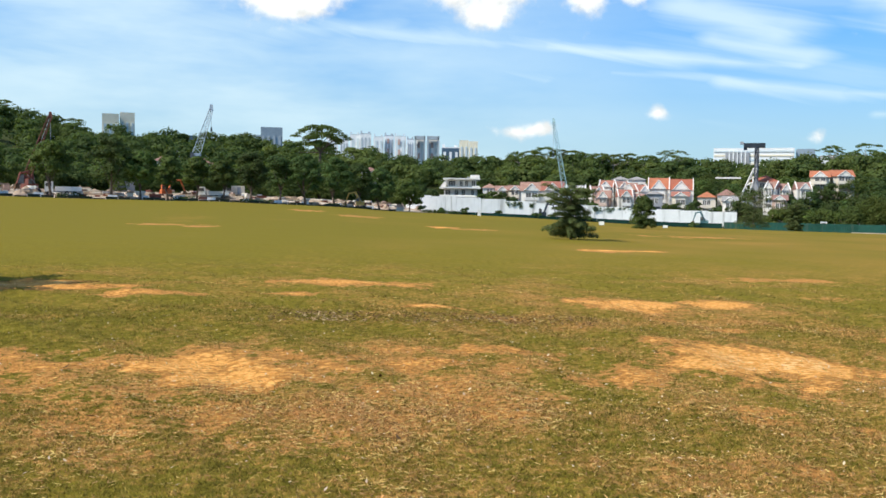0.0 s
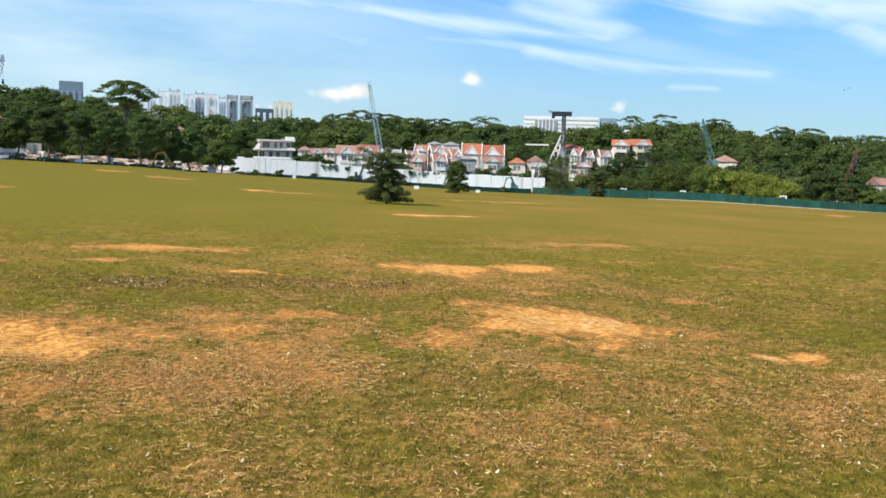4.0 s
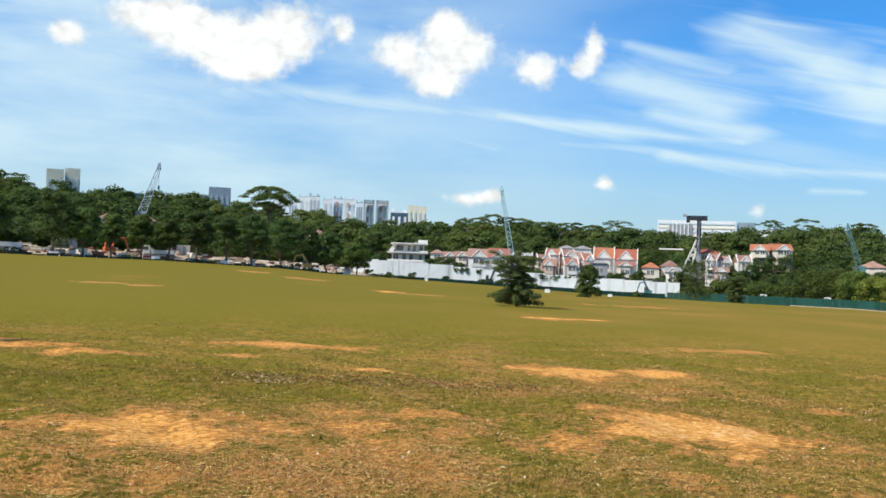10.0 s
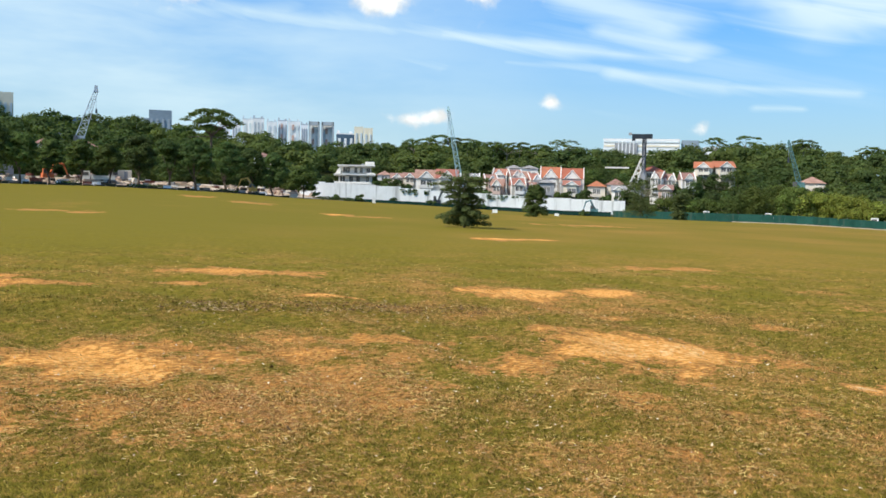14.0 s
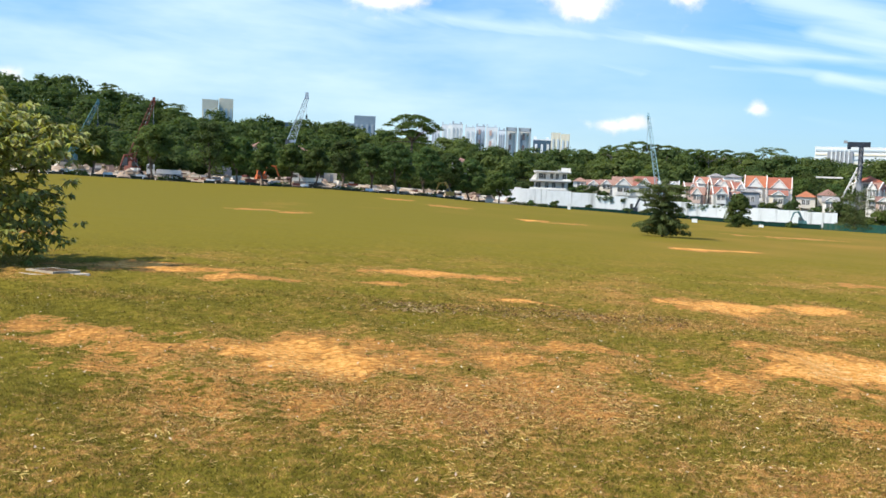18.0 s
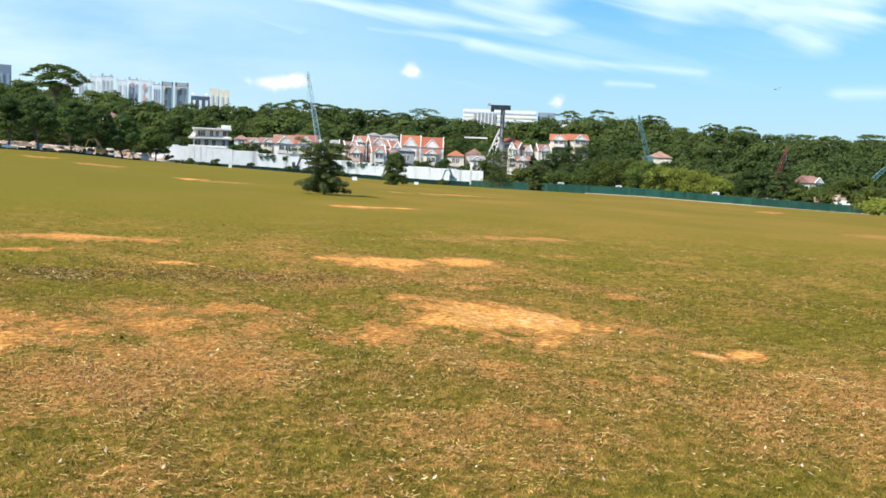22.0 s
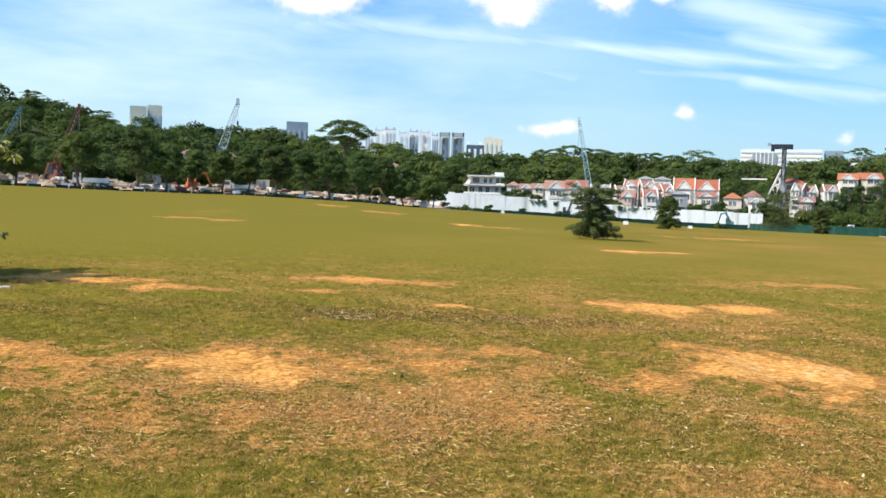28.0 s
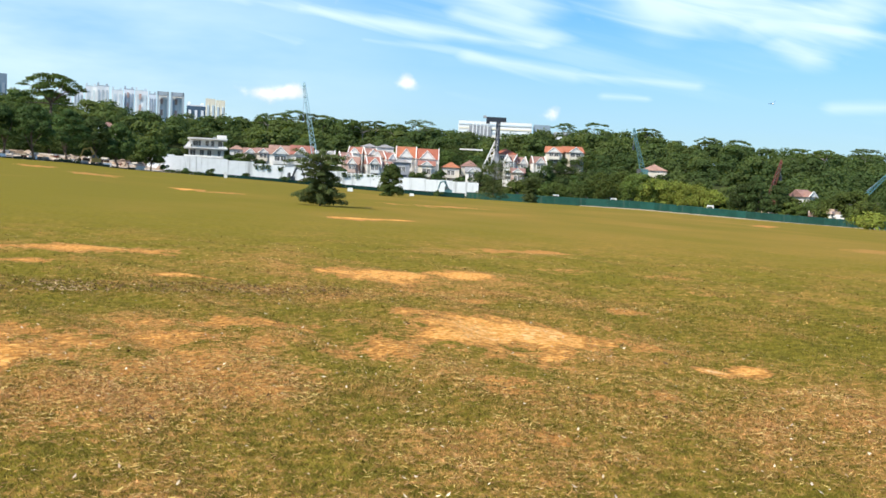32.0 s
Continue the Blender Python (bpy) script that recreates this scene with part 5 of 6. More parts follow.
def excavator(m, mat, label, reach=1.0):
    t = thing("excavator", m, label, "excavator", "site machines")
    for x in (-1.1, 1.1):
        part("track", Geo().box(x, 0, 0, 0.6, 3.6, 0.85, taper=0.92), "rubber", t)
    body = part("body", Geo().box(0, 0.5, 0.95, 2.5, 3.0, 1.1, taper=0.94), mat, t)
    cab = part("cab", Geo().box(-0.7, -0.4, 1.4, 1.0, 1.4, 1.7, taper=0.9), mat, t)
    part("pane", Geo().box(-0.7, -1.08, 2.0, 0.8, 0.1, 0.9), "window", cab)
    part("boom", Geo().tube([(0.3, -0.6, 1.6), (1.5 * reach, -1.2, 4.6), (3.1 * reach, -1.4, 4.2)], [0.3, 0.34, 0.22], 4), mat, t)
    arm = part("arm", Geo().tube([(3.1 * reach, -1.4, 4.4), (4.1 * reach, -1.5, 1.8)], [0.24, 0.15], 4), mat, t)
    part("bucket", Geo().box(4.1 * reach, -1.5, 0.9, 0.9, 1.0, 0.9, taper=0.7), "iron", arm)
    part("ram", Geo().beam((0.7, -0.9, 1.9), (1.4 * reach, -1.2, 3.9), 0.09), "steel_grey", t)
    return body


def by_edge(az, back, up=0.0, turn=0.0):
    return stand(az, float(np.interp(az, EDGE_AZ, EDGE_D)) + back, up, turn)


excavator(by_edge(-13.0, 14, 0, 10), "steel_orange", "orange-red excavator parked on the site road")
excavator(by_edge(-20.2, 16, 0, 30), "steel_red", "red tracked machine on the site road", -1)
excavator(by_edge(-1.75, 3.5, 0, 0), "steel_yellow", "yellow excavator with raised boom on sandy ground", -1)
excavator(stand(9.2, 300, 0, 0), "dark_paint", "dark excavator with its arm raised before the white wall")
excavator(stand(18.6, 298, 0, 0), "steel_teal", "small teal excavator before the white wall", -0.8)

# ---------------------------------------------------------------- site clutter


def heap(m, w, dep, h, mat, seed, label):
    rng = np.random.default_rng(seed)
    n, rings = 16, 6
    g = Geo()
    V = []
    for i in range(rings):
        t = i / (rings - 1)
        for k in range(n):
            a = 2 * math.pi * k / n
            q = (1 - t) * rng.uniform(0.85, 1.12)
            V.append((math.cos(a) * q * w / 2, math.sin(a) * q * dep / 2, -0.2 + (h + 0.2) * (t ** 0.85) * rng.uniform(0.92, 1.05)))
    F = [(i * n + k, i * n + (k + 1) % n, (i + 1) * n + (k + 1) % n, (i + 1) * n + k) for i in range(rings - 1) for k in range(n)]
    ob = part("soil_mound", g.raw(V, F), mat)
    ob.matrix_basis = m
    return tagged(ob, label, "mound", "mounds on the site")


def barrier(m, label):
    g = Geo().box(0, 0, 0, 2.0, 0.5, 0.28).box(0, 0, 0.28, 2.0, 0.34, 0.25, taper=0.97).box(0, 0, 0.53, 2.0, 0.2, 0.4, taper=0.97)
    ob = part("road_barrier", g, "plastic_white")
    ob.matrix_basis = m
    return tagged(ob, label, "barrier", "road barriers on the site")


def container(m, mat, label, w=6.0):
    t = thing("site_container", m, label, "container", "site containers")
    part("body", Geo().box(0, 0, 0.15, w, 2.4, 2.4), mat, t)
    ribs = Geo()
    for i in range(int(w / 0.5)):
        ribs.box(-w / 2 + 0.25 + i * 0.5, -1.22, 0.25, 0.16, 0.06, 2.2)
    part("ribs", ribs, mat, t)
    part("door", Geo().box(w * 0.25, -1.27, 0.25, 0.9, 0.06, 2.0), "grey_paint", t)
    part("window", Geo().box(-w * 0.2, -1.27, 1.2, 1.2, 0.06, 0.9), "window", t)
    for x in (-w * 0.45, w * 0.45):
        part("foot", Geo().box(x, 0, 0, 0.3, 2.0, 0.15), "concrete", t)


def lorry(m, label, mat="plastic_white"):
    t = thing("lorry", m, label, "lorry", "parked vehicles")
    part("chassis", Geo().box(0.6, 0, 0.7, 7.2, 1.6, 0.3), "steel_grey", t)
    cab = part("cab", Geo().box(-2.6, 0, 0.8, 1.8, 2.2, 2.2, taper=0.92), mat, t)
    part("windscreen", Geo().box(-2.7, -1.06, 1.9, 1.2, 0.08, 0.8), "window", cab)
    part("bed", Geo().box(1.3, 0, 1.0, 5.4, 2.3, 0.25).box(1.3, -1.1, 1.25, 5.4, 0.1, 0.7).box(1.3, 1.1, 1.25, 5.4, 0.1, 0.7), mat, t)
    for x in (-2.5, 1.0, 2.6):
        for y in (-0.95, 0.95):
            ob = part("wheel", Geo().tube([(x, y - 0.15, 0.48), (x, y + 0.15, 0.48)], [0.48, 0.48], 14), "rubber", t)
            part("rim", Geo().tube([(x, y - 0.18, 0.48), (x, y + 0.18, 0.48)], [0.22, 0.22], 10), "steel_grey", ob)


rng = random.Random(21)
for i in range(34):
    az = -24 + 25.5 * i / 33 + rng.uniform(-0.3, 0.3)
    w = rng.uniform(3, 7)
    heap(by_edge(az, rng.uniform(8, 26), 0, rng.uniform(0, 180)), w, w * 0.8, rng.uniform(0.7, 1.9), "site_sand", i, "pale sandy soil mound on the building site")
for i in range(13):
    az = -23.5 + i * 1.86 + rng.uniform(-0.15, 0.15)
    barrier(by_edge(az, 5.5 + rng.uniform(-0.6, 0.6), 0, rng.uniform(-8, 8)), "white plastic road barrier beside the site road")
for az, back, mat, lab in ((-9.2, 32, "cream_paint", "cream site office container with a window"), (-15.4, 36, "grey_paint", "grey site container")):
    container(by_edge(az, back), mat, lab + " on the building site")
for az, back in ((-10.4, 13), (-18.6, 12)):
    lorry(by_edge(az, back), "white flatbed lorry parked on the site road")
for az, mat in ((25.6, "plastic_white"), (29.0, "plastic_white"), (34.6, "plastic_white")):
    d = float(np.interp(az, EDGE_AZ, EDGE_D)) + 10
    lorry(stand(az, d, -0.3, 0), "white lorry behind the green fence, only its roof showing", mat)

# hedge along the left edge of the field, in stretches


def hedge(az0, az1, seed):
    rng = np.random.default_rng(seed)
    cs, rr = [], []
    n = int((az1 - az0) * 7)
    o = at((az0 + az1) / 2, float(np.interp((az0 + az1) / 2, EDGE_AZ, EDGE_D)) + 1.5)
    for i in range(n):
        az = az0 + (az1 - az0) * (i + 0.5) / n
        p = at(az, float(np.interp(az, EDGE_AZ, EDGE_D)) + 1.5)
        cs.append((p.x - o.x, p.y - o.y, p.z - o.z + 0.4))
        rr.append((0.55, 0.5, rng.uniform(0.55, 0.8)))
    V, F = leaf_quads(rng, np.array(cs), np.array(rr), 40, 0.2)
    ob = part("hedge", np_mesh("hedge", V, F), "leaf_dark")
    ob.location = o
    tagged(ob, "low clipped dark green hedge along the field's edge", "hedge", "hedges along the field")


for i, (a, b) in enumerate(((-23.8, -22.6), (-18.9, -17.2), (-12.6, -11.4), (-8.8, -6.9), (-3.8, -2.6), (2.0, 4.2))):
    hedge(a, b, 60 + i)


def stack(m, seed):
    """A stack of slabs, boards and bags left on the site."""
    r = random.Random(seed)
    t = thing("material_stack", m, "untidy stack of pale building materials on the site", "stack", "stacks on the site")
    z = 0.0
    for i in range(r.randint(2, 4)):
        h = r.uniform(0.25, 0.6)
        part("slab", Geo().box(r.uniform(-0.4, 0.4), r.uniform(-0.3, 0.3), z, r.uniform(1.0, 2.8), r.uniform(0.7, 1.5), h, r.uniform(-0.25, 0.25), 0.97),
             r.choice(("concrete", "concrete", "pink_paint", "site_sand", "cream_paint", "site_sand", "steel_red", "white_paint", "grey_paint", "bark")), t)
        z += h


for i, az in enumerate((39.6, 40.0, 40.3, 40.6, 40.9, 37.0, 37.4)):
    stack(stand(az, float(np.interp(az, EDGE_AZ, EDGE_D)) + 5, 1.3, 20 * i), 960 + i)
for i in range(64):
    az = -25 + 25.8 * i / 63 + rng.uniform(-0.25, 0.25)
    stack(by_edge(az, rng.uniform(7, 24), 0, rng.uniform(-30, 30)), 900 + i)

# ---------------------------------------------------------------- trees and shrubs of the field


def bush_tree(m, h, spread, seed, label, thick=1.0, grain=0.062):
    """Casuarina-like shrub: several stems with layered feathery sprays."""
    rng = np.random.default_rng(seed)
    t = thing("shrub_tree", m, label, "tree")
    part("trunk", Geo().tube([(0, 0, -0.2), (0.05, 0, h * 0.4), (-0.05, 0, h * 0.75), (0.02, 0, h * 0.96)], [0.09, 0.07, 0.05, 0.015], 7), "bark", t)
    for i in range(46):
        u = i / 45
        z = h * (0.02 + 0.88 * u)
        a = i * 2.4 + rng.uniform(-0.3, 0.3)
        prof = float(np.interp(u, [0, 0.15, 0.30, 0.42, 0.55, 0.75, 0.90, 1.0], [1.1, 1.1, 0.8, 0.62, 0.95, 1.25, 1.45, 1.2]))
        L = spread * prof * rng.uniform(0.6, 1.2)
        tip = Vector((math.cos(a) * L, math.sin(a) * L, z + L * (rng.uniform(-0.08, 0.22) + 0.25 * max(u - 0.5, 0))))
        mid = Vector((math.cos(a) * L * 0.5, math.sin(a) * L * 0.5, z + L * 0.12))
        b = part("branch", Geo().tube([(0, 0, z), mid, tip], [0.025, 0.016, 0.006], 4), "bark", t)
        k = 9
        cs = np.array([(Vector((0, 0, z)).lerp(mid, q * 2) if q < 0.5 else mid.lerp(tip, q * 2 - 1)) for q in np.linspace(0.2, 1.0, k)])
        rr = np.stack([np.full(k, 0.26), np.full(k, 0.26), np.full(k, 0.2 if u < 0.4 else 0.12)], 1) * (h / 2.9)
        V, F = leaf_quads(rng, cs, rr, int((58 if u < 0.4 else 42) * thick), grain * h / 2.9, 0.42)
        tagged(part("spray", np_mesh("spray", V, F), "leaf_shrub", b), kind="stuff")
    return t


P_BUSH = at(10.88, 61)
bush_tree(pose(P_BUSH.x, P_BUSH.y, P_BUSH.z), 3.4, 1.42, 5, "dark green feathery shrub tree standing alone on the field")
tree(stand(15.1, 146, -0.3), 5.3, 1.75, -0.5, 41, "leaf_row", 110, 90, 0.12, base=0.42, label="small round green tree near the site wall", limbs=3)
bush_tree(stand(21.3, 255), 10.0, 4.6, 42, "tall dark feathery conifer-like tree before the houses", 0.40, 0.046)
bush_tree(stand(23.55, 254), 7.2, 2.3, 43, "dense layered shrub tree in front of the green fence", 1.1, 0.05)
tree(stand(42.6, 158, -0.3), 3.0, 3.8, 0.1, 44, "leaf_light", 30, 70, 0.2, base=0.36, label="low yellow-green bush beside the fence corner", limbs=2, name="shrub")
for i, (az, h, s, mat) in enumerate(((22.6, 6.5, 4.0, "leaf_mid"), (23.6, 7.6, 4.4, "leaf_mid"), (24.8, 6.6, 4.6, "leaf_row"), (26.0, 7.6, 5.2, "leaf_row"), (27.1, 10.6, 5.8, "leaf_mid"), (28.2, 11.2, 5.8, "leaf_mid"), (29.3, 10.6, 5.6, "leaf_mid"),
                                     (30.3, 9.6, 5.6, "leaf_light"), (31.4, 9.2, 5.6, "leaf_light"), (32.5, 8.4, 5.4, "leaf_light"), (33.5, 7.2, 5.0, "leaf_light"), (34.6, 5.6, 4.0, "leaf_mid"), (35.4, 9.5, 4.6, "leaf_dark"), (35.9, 11.0, 3.8, "leaf_dark"), (41.0, 8.0, 4.0, "leaf_mid"),
                                     (37.0, 8.5, 3.2, "leaf_dark"), (37.8, 5.2, 2.6, "leaf_mid"), (38.9, 5.5, 3.4, "leaf_mid"), (40.0, 6.0, 3.8, "leaf_mid"), (41.6, 5.5, 3.6, "leaf_mid"), (37.7, 6.5, 3.0, "leaf_row"), (38.9, 4.6, 2.6, "leaf_row"), (44.0, 6.0, 3.6, "leaf_mid"), (46.0, 5.5, 3.2, "leaf_mid"), (48.5, 5.0, 3.0, "leaf_dark"))):
    az += 0.6 * min(max((az - 22) / 6, 0), 1)
    d = float(np.interp(az, EDGE_AZ, EDGE_D)) + 8 + (i % 3) * 4
    tree(stand(az, d, -0.4, 50 * i), h, s, 0.3, 500 + i, mat, 40, 140, 0.20, group="trees behind the green fence", limbs=3, base=0.34,
         label={"leaf_mid": "mid-green bushy tree behind the green fence", "leaf_dark": "dark green bushy tree behind the green fence", "leaf_row": "deep green bushy tree behind the green fence", "leaf_light": "yellow-green bushy tree behind the green fence"}[mat])
# shrubs and dark bushes in front of the wall and behind it
for i, (az, d, h, s) in enumerate(((1.9, 284, 2.4, 1.6), (3.2, 288, 1.8, 1.6), (4.6, 290, 2.2, 1.8), (6.6, 290, 2.0, 1.6), (8.8, 289, 1.8, 2.0), (11.8, 286, 2.0, 1.8), (18.0, 276, 1.6, 1.6))):
    tree(stand(az, d, 0, 33 * i), h, s, 0.1, 700 + i, "leaf_dark", 10, 50, 0.24, base=0.36, group="bushes by the wall", limbs=2, label="dark green bush at the foot of the site wall", name="shrub")
for i, (az, h) in enumerate(((5.9, 6.0), (6.9, 5.5), (7.5, 5.0), (11.0, 4.5), (13.6, 5.5), (15.1, 6.5), (16.8, 7.0), (18.3, 6.0), (20.9, 8), (24.6, 9), (25.4, 9.5), (26.2, 9.5), (27.0, 12), (27.8, 13.5), (28.6, 13), (29.4, 11), (23.2, 11), (24.0, 10), (17.0, 7.5), (19.6, 7), (1.8, 9), (2.5, 8))):
    tree(stand(az, 326 + (i % 2) * 8, 0, 40 * i), h, h * 0.42, 0.8, 730 + i, "leaf_dark", 24, 90, 0.27, group="garden trees", limbs=3, label="dark green garden tree standing between the houses")
for i, (az, d, el) in enumerate(((24.1, 362, 1.95), (24.8, 362, 2.0), (25.5, 362, 2.0), (26.5, 364, 2.2), (21.0, 350, 1.7), (23.3, 350, 1.75), (18.5, 360, 2.1), (19.0, 366, 2.2), (20.2, 362, 2.0), (30.25, 310, 1.3), (31.2, 308, 1.38), (5.7, 319, 1.2), (6.25, 320, 1.3), (6.8, 319, 1.25), (7.3, 320, 1.05), (11.3, 319, 0.95), (12.2, 320, 0.8), (15.35, 320, 0.8), (16.6, 321, 0.75),
                                   (18.0, 322, 0.95), (18.2, 372, 2.55), (18.9, 374, 2.5), (19.3, 320, 0.55), (20.4, 322, 0.95), (9.9, 319, 0.75), (22.9, 322, 0.9), (24.4, 330, 1.5))):
    h = show_z(0, d, el) - at(az, d).z
    tree(stand(az, d, 0, 61 * i), h, h * 0.36, h * 0.2, 770 + i, "leaf_dark" if i % 3 else "leaf_row", 30, 90, 0.24, group="garden trees", limbs=3, label="tall dark green garden tree among the house roofs")
# tall thin flat-topped trees on the skyline
for i, (az, el) in enumerate(((-21.7, 5.75), (-18.1, 4.85), (7.7, 3.75), (8.5, 3.85), (9.3, 4.05), (10.1, 3.95), (10.9, 3.88), (11.7, 3.78), (12.5, 3.72), (13.3, 3.65), (14.1, 3.74), (15.2, 3.6), (16.7, 3.92), (25.4, 4.0), (27.2, 4.1),
                              (33.6, 3.5), (35.2, 3.4), (38.6, 3.0), (40.0, 2.9), (42.1, 3.12), (44.2, 3.05), (45.7, 3.08), (47.5, 2.98), (30.2, 3.9))):
    d = 470
    h = max(show_z(0, d, el - (0.16 if 5 < az < 20 else 0.05)) - at(az, d).z, 12)
    umbrella_tree(stand(az, d, 0, 70 * i), h, 6.2 + (i * 7 % 5) * 0.7, h * 0.62, 800 + i, "leaf_mid" if i % 3 == 0 else "leaf_row", "tall thin flat-crowned tree on the wooded skyline", "skyline trees", "bark_pale", 0.26, puffs=56, per=30, size=0.26, limbs=7)

# ---------------------------------------------------------------- near tree and drain cover


def near_tree():
    """Broad-leaved young tree at the edge of the view: branches with drooping large leaves."""
    rng = np.random.default_rng(11)
    p = at(-28.9, 20.5)
    t = thing("young_tree", pose(p.x, p.y, p.z), "young broad-leaved tree with sunlit drooping leaves and low branches", "tree")
    part("trunk", Geo().tube([(0, 0, -0.2), (0.05, 0, 1.2), (-0.04, 0.05, 2.2), (0.03, 0, 3.3)], [0.10, 0.08, 0.06, 0.02], 8), "bark", t)
    ax = Vector((math.cos(radians(28.6)), math.sin(radians(28.6)), 0))
    for i in range(48):
        u = i / 47
        z = 0.35 + 2.55 * u
        a = i * 2.399 + rng.uniform(-0.3, 0.3)
        L = float(np.interp(u, [0, 0.2, 0.45, 0.6, 0.8, 1.0], [1.75, 2.0, 1.9, 2.1, 1.5, 0.5])) * rng.uniform(0.72, 1.1)
        d = Vector((math.cos(a), math.sin(a), 0))
        if d.dot(ax) > 0.75 and 0.45 < u < 0.65:
            L *= 1.2
        rise = 0.30 if u > 0.4 else -0.06 if u < 0.2 else 0.05
        a0, m_, e = Vector((0, 0, z)), d * L * 0.55 + Vector((0, 0, z + L * 0.16)), d * L + Vector((0, 0, z + L * rise))
        b = part("branch", Geo().tube([a0, m_, e], [0.03, 0.018, 0.006], 5), "bark", t)
        V = []
        for tuft in range(23):
            # leaves hang in whorls round short side twigs
            q = rng.uniform(0.18, 1.0) ** 0.6
            c0 = (a0.lerp(m_, q * 2) if q < 0.5 else m_.lerp(e, q * 2 - 1)) + Vector(rng.normal(scale=0.17, size=3))
            turn = rng.uniform(0, 6.28)
            for k in range(9):
                w_ = turn + k * 0.7 + rng.uniform(-0.3, 0.3)
                out = (Vector((math.cos(w_), math.sin(w_), rng.uniform(-0.75, 0.25))) + d * 0.35).normalized()
                c = c0 + out * 0.03
                side = out.cross(Vector((-0.25, -0.3, 1)) + Vector(rng.normal(scale=0.2, size=3))).normalized()
                n_ = side.cross(out).normalized()
                l, w = rng.uniform(0.13, 0.22), rng.uniform(0.026, 0.044)
                V += [c, c + out * l * 0.5 + side * w + n_ * 0.015, c + out * l - Vector((0, 0, l * 0.25)), c + out * l * 0.5 - side * w + n_ * 0.015]
        V = np.array([tuple(v) for v in V])
        part("leaves", np_mesh("leaves", V, np.arange(len(V)).reshape(-1, 4)), "leaf_near", b)["kind"] = "stuff"


near_tree()


def drain_cover():
    p = at(-24.4, 17.9)
    t = thing("drain_cover", pose(p.x, p.y, p.z + 0.01, 0, 0, 24 + 38), "brown iron drain cover in a low broken concrete frame", "drain cover")
    part("surround", Geo().box(0, 0, -0.06, 0.56, 0.74, 0.085, taper=0.98), "frame_stone", t)
    fr = Geo()
    for x, y, sx, sy in ((-0.255, 0, 0.05, 0.72), (0.255, 0, 0.05, 0.72), (0, -0.335, 0.46, 0.05), (0, 0.335, 0.46, 0.05)):
        fr.box(x, y, 0.025, sx, sy, 0.04)
    part("frame", fr, "frame_stone", t, "worn concrete frame")
    lid = part("lid", Geo().box(0, 0, 0.026, 0.46, 0.62, 0.03), "iron", t)
    for i in range(4):
        part("bar", Geo().box(-0.17 + i * 0.113, 0, 0.056, 0.034, 0.58, 0.010), "iron", lid)
    part("apron", heap_disc(0.20, 0.26, 0.025, 3), "concrete", t, "whitish broken concrete apron").location = (0.16, -0.46, 0.0)
    part("apron", heap_disc(0.20, 0.44, 0.018, 4), "concrete", t).location = (-0.36, 0.08, 0.0)
    part("apron", heap_disc(0.30, 0.13, 0.014, 5), "frame_stone", t).location = (0.0, 0.44, 0.0)



def heap_disc(rx, ry, h, seed):
    r = random.Random(seed)
    g, n = Geo(), 14
    V = [(math.cos(2 * math.pi * k / n) * rx * r.uniform(0.8, 1.1), math.sin(2 * math.pi * k / n) * ry * r.uniform(0.8, 1.1), -0.03) for k in range(n)]
    V += [(x * 0.85, y * 0.85, h) for x, y, z in V]
    return g.raw(V, [(k, (k + 1) % n, n + (k + 1) % n, n + k) for k in range(n)] + [tuple(range(n, 2 * n))])


drain_cover()


def marker(az, d, w, h, label, name="marker_box", category="marker"):
    p = at(az, d)
    ob = part(name, Geo().box(0, 0, -0.05, w, w * 0.8, h + 0.05, taper=0.94), "plastic_white")
    ob.matrix_basis = pose(p.x, p.y, p.z, 0, 0, -az)
    tagged(ob, label, category, "markers on the field")


marker(5.4, 268, 0.9, 1.6, "small white upright box at the field's edge")
marker(12.7, 180, 1.0, 0.65, "white box standing on the grass")
marker(16.4, 190, 0.9, 0.5, "low white block on the grass")
marker(44.1, 160, 0.9, 1.6, "white cabinet by the fence corner", "cabinet", "cabinet")
marker(44.8, 148, 1.2, 0.2, "low white slab on the grass by the fence")

# dry leaves and twigs on the turf


def litter(seed, n, az0, az1, r0, r1, size, mat, label, flat=0.5):
    rng = np.random.default_rng(seed)
    V = []
    for i in range(n):
        az, r = rng.uniform(az0, az1), math.sqrt(rng.uniform(r0 * r0, r1 * r1))
        c = np.array(at(az, r, 0.03))
        a, s = rng.uniform(0, 6.28), size * rng.uniform(0.5, 1.4)
        u = np.array([math.cos(a), math.sin(a), rng.uniform(-0.3, 0.5)]) * s
        v = np.array([-math.sin(a), math.cos(a), rng.uniform(-0.4, 0.4)]) * s * flat
        V += [c - u, c + v, c + u + (0, 0, s * 0.3), c - v]
    V = np.array(V)
    ob = part("leaf_litter", np_mesh("leaf_litter", V, np.arange(len(V)).reshape(-1, 4)), mat)
    return tagged(ob, label, "leaf litter", kind="stuff")


M["dry_leaf"] = material("dry_leaf", (0.66, 0.54, 0.38), 0.8, (0.46, 0.33, 0.20), 3.0, island=0.3)
M["twig"] = material("twig", (0.55, 0.39, 0.21), 0.9, (0.28, 0.18, 0.09), 3.0, island=0.4, spec=0.05)
M["dark_leaf"] = material("dark_leaf", (0.15, 0.085, 0.042), 0.9, (0.075, 0.045, 0.024), 3.0, island=0.3, spec=0.03)
litter(1, 1500, -36, 58, 3.0, 15, 0.014, "dry_leaf", "scattered pale dry leaves on the turf")
litter(4, 240, -36, 58, 3.0, 11, 0.019, "dry_leaf", "larger pale dry leaves lying on the turf", 0.45)
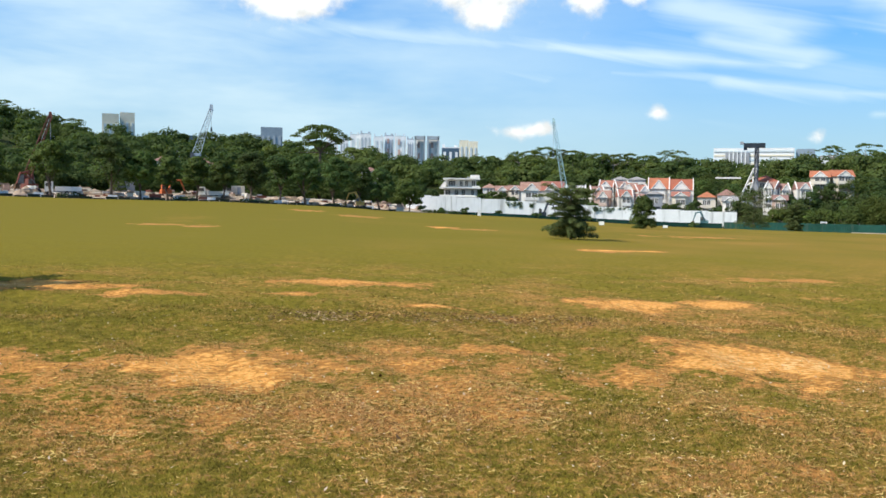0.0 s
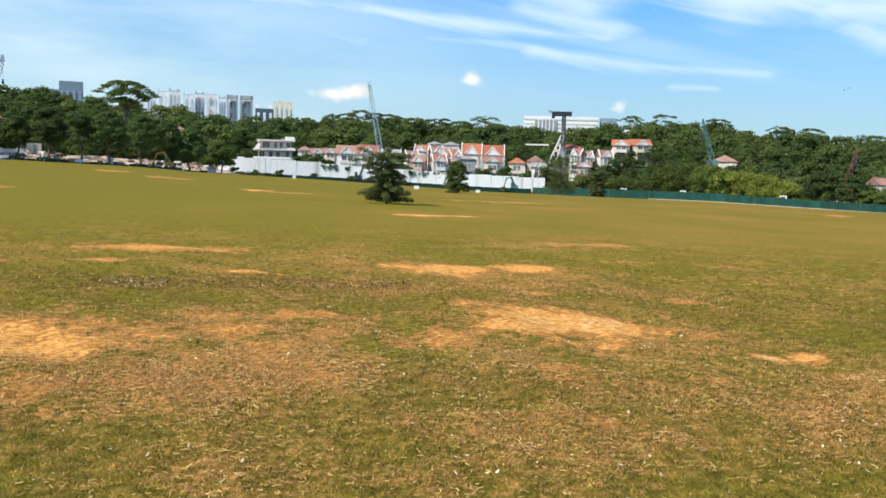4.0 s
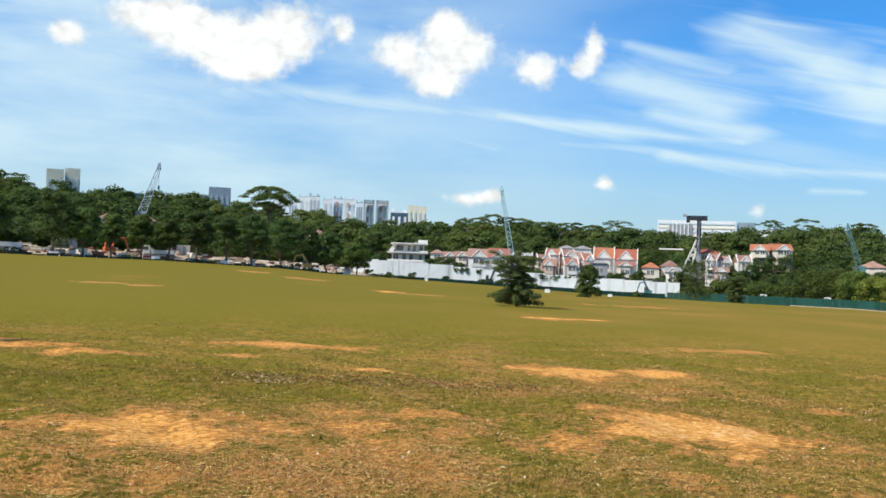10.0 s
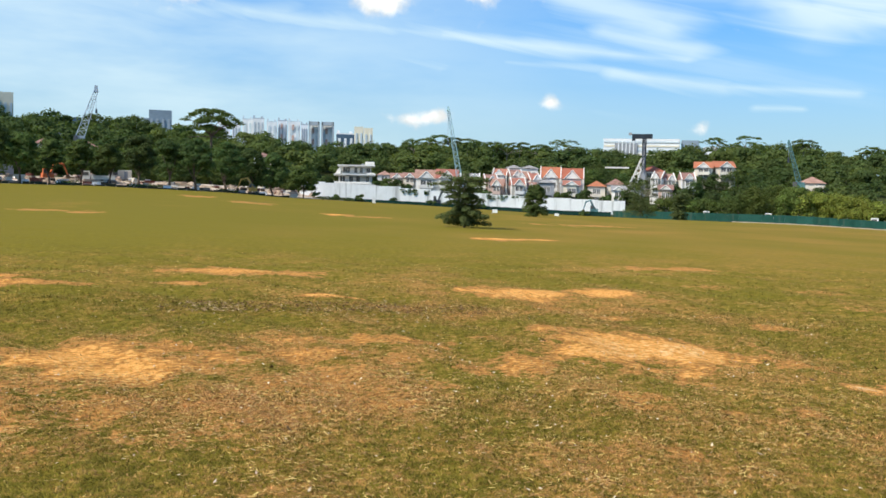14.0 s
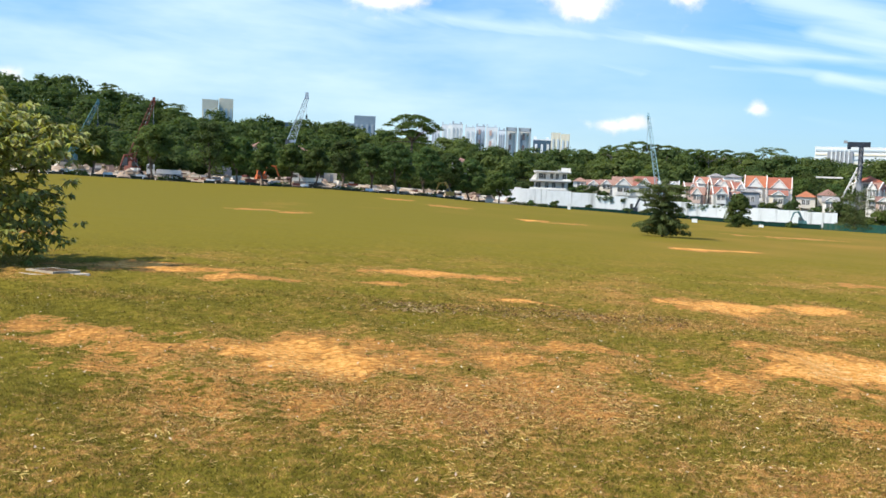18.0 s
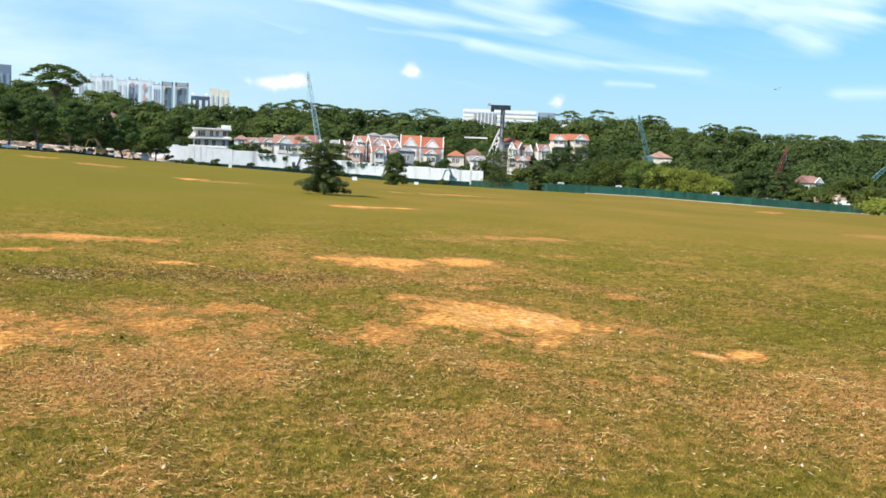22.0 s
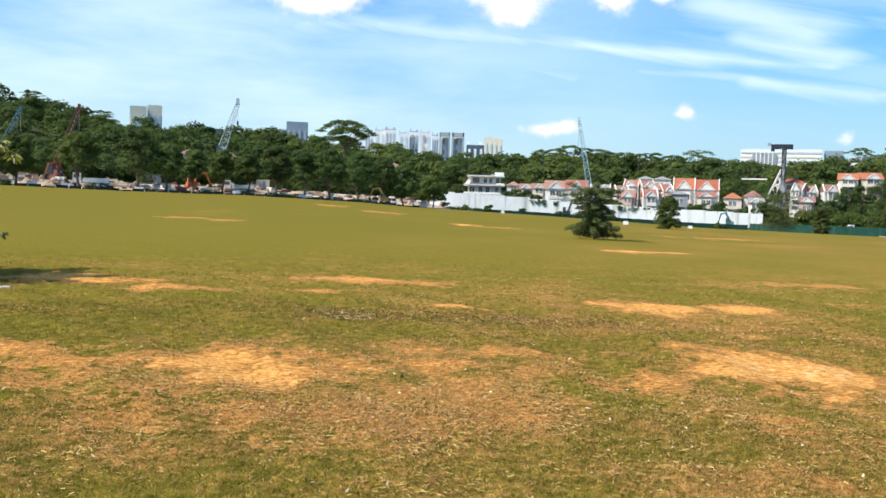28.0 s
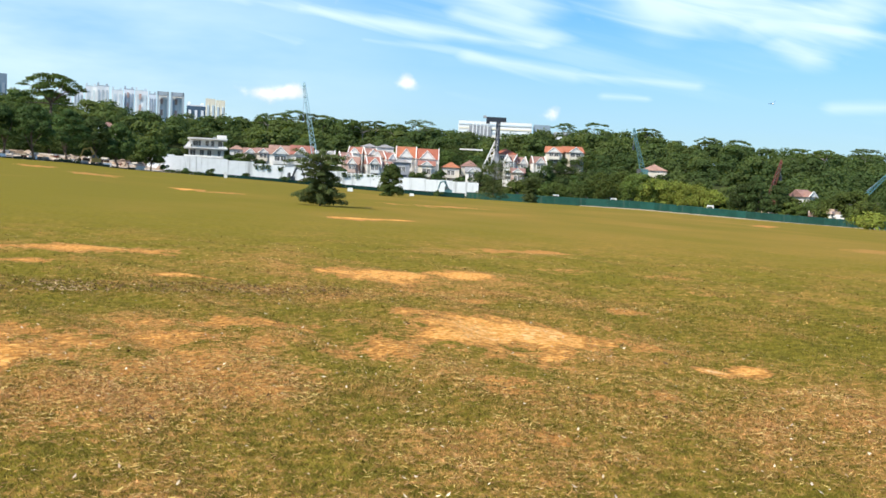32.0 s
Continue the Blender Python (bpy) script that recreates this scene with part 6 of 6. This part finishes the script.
litter(5, 2200, -7, 12.5, 13.5, 14.8, 0.018, "dark_leaf", "band of dark withered leaves across the turf", 0.45)
litter(6, 260, -8, 11, 13.0, 15.2, 0.026, "twig", "pale twigs and dry leaves among the withered ones", 0.3)
litter(2, 60, -36, 58, 3.0, 14, 0.035, "dark_leaf", "scattered dark withered leaves on the turf")
litter(3, 130, -5.5, -2.0, 13.4, 14.6, 0.032, "twig", "drift of pale dry leaves and twigs on the turf", 0.3)


def straw(seed, n, r0, r1, big=1.0):
    """Loose dead grass lying on the turf, thickest where it is dry."""
    rng = np.random.default_rng(seed)
    r, az = np.sqrt(rng.uniform(r0 * r0, r1 * r1, n)), rng.uniform(-36, 58, n)
    keep = rng.uniform(0, 1, n) < np.clip(dryness(az, r) * 1.9 - 0.35, 0.05, 1)
    r, az = r[keep], az[keep]
    n = len(r)
    z = ground_z(az, r) + (0.035 * np.sin(r * 0.9 + az * 0.21) * np.sin(az * 0.33 - r * 0.31) + 0.02 * np.sin(az * 1.1 + r * 2.3)) * np.clip(r / 12, 0.2, 1) + rng.uniform(0.012, 0.03, n)
    c = np.stack([r * np.sin(np.radians(az)), r * np.cos(np.radians(az)), z], -1)
    a = rng.normal(scale=0.9, size=n)
    l, w = big * rng.uniform(0.008, 0.024, (n, 1)), big * rng.uniform(0.0014, 0.0032, (n, 1))
    u = np.stack([np.cos(a), np.sin(a), rng.uniform(-0.25, 0.25, n)], -1) * l
    v = np.stack([-np.sin(a), np.cos(a), rng.uniform(-0.5, 0.5, n)], -1) * w
    V = np.stack([c - u - v, c + u - v, c + u + v, c - u + v], 1).reshape(-1, 3)
    ob = part("dead_grass", np_mesh("dead_grass", V, np.arange(4 * n).reshape(-1, 4)), "straw")
    tagged(ob, "loose pale dead grass lying on the turf", "dead grass", kind="stuff")


M["straw"] = material("straw", (0.54, 0.35, 0.14), 0.85, (0.32, 0.18, 0.055), 2.0, island=0.5, spec=0.05)
straw(5, 80000, 2.8, 9.0)
straw(6, 60000, 8.5, 15.0)
straw(7, 40000, 14.0, 26.0, 1.7)

# creepers hanging over the top of the white wall
for i, (az, w) in enumerate(((7.3, 1.6), (7.9, 1.0), (8.6, 0.8), (12.4, 1.2), (13.1, 1.5), (13.9, 1.1), (14.4, 1.4), (17.0, 1.0))):
    rng_ = np.random.default_rng(1200 + i)
    z1 = show_z(0, WALL_D, float(np.interp(az, [1.3, 7.7, 12.6, 20.4], [0.10, -0.12, -0.34, -0.58]))) + WALL_D * radians(0.71)
    a = radians(az)
    cs = np.array([(rng_.uniform(-w, w), rng_.uniform(-0.35, -0.2), -abs(rng_.normal(scale=0.8)) + 0.25) for k in range(12)])
    V, F = leaf_quads(rng_, cs, np.array([(0.45, 0.25, 0.4)] * 12), 30, 0.14)
    ob = part("creeper", np_mesh("creeper", V, F), "leaf_dark")
    ob.matrix_basis = pose((WALL_D - 0.1) * math.sin(a), (WALL_D - 0.1) * math.cos(a), z1, 0, 0, -az)
    tagged(ob, "dark creeper hanging over the top of the white wall", "creeper", "creepers on the wall")


def model_helicopter():
    """Radio-controlled model helicopter in the air, its blades at rest."""
    a, d = radians(37.0), 230.0
    t = thing("model_helicopter", pose(d * math.sin(a), d * math.cos(a), EYE + d * math.tan(radians(5.5)), 0, 4, 143.0), "small white and red model helicopter flying with dark rotor blades", "model helicopter")
    body = Geo().tube([(-0.36, 0, 0), (-0.3, 0, 0.02), (-0.15, 0, 0.03), (0.05, 0, 0.03), (0.16, 0, 0.04)], [0.02, 0.08, 0.11, 0.09, 0.03], 10)
    part("fuselage", body, "plastic_white", t)
    part("canopy", Geo().tube([(-0.37, -0.01, 0.03), (-0.26, -0.01, 0.06), (-0.14, -0.01, 0.07)], [0.015, 0.075, 0.05], 8), "steel_red", t, "red nose canopy")
    tail = part("tail_boom", Geo().tube([(0.12, 0, 0.04), (0.82, 0, 0.07)], [0.028, 0.016], 6), "dark_paint", t)
    part("tail_fin", Geo().box(0.82, 0, -0.05, 0.09, 0.02, 0.24, taper=0.7), "dark_paint", tail)
    part("mast", Geo().tube([(-0.02, 0, 0.1), (-0.02, 0, 0.25)], [0.015, 0.015], 6), "steel_grey", t)
    for sgn in (-1, 1):
        part("rotor_blade", Geo().tube([(-0.02, 0, 0.24), (-0.02 + sgn * 0.62, 0.1 * sgn, 0.24 - sgn * 0.34)], [0.04, 0.035], 4), "dark_paint", t)
        part("skid", Geo().tube([(-0.3, sgn * 0.09, -0.16), (0.12, sgn * 0.09, -0.16)], [0.012, 0.012], 5), "dark_paint", t)
        part("strut", Geo().beam((-0.15, sgn * 0.05, -0.06), (-0.15, sgn * 0.09, -0.16), 0.01), "dark_paint", t)


model_helicopter()
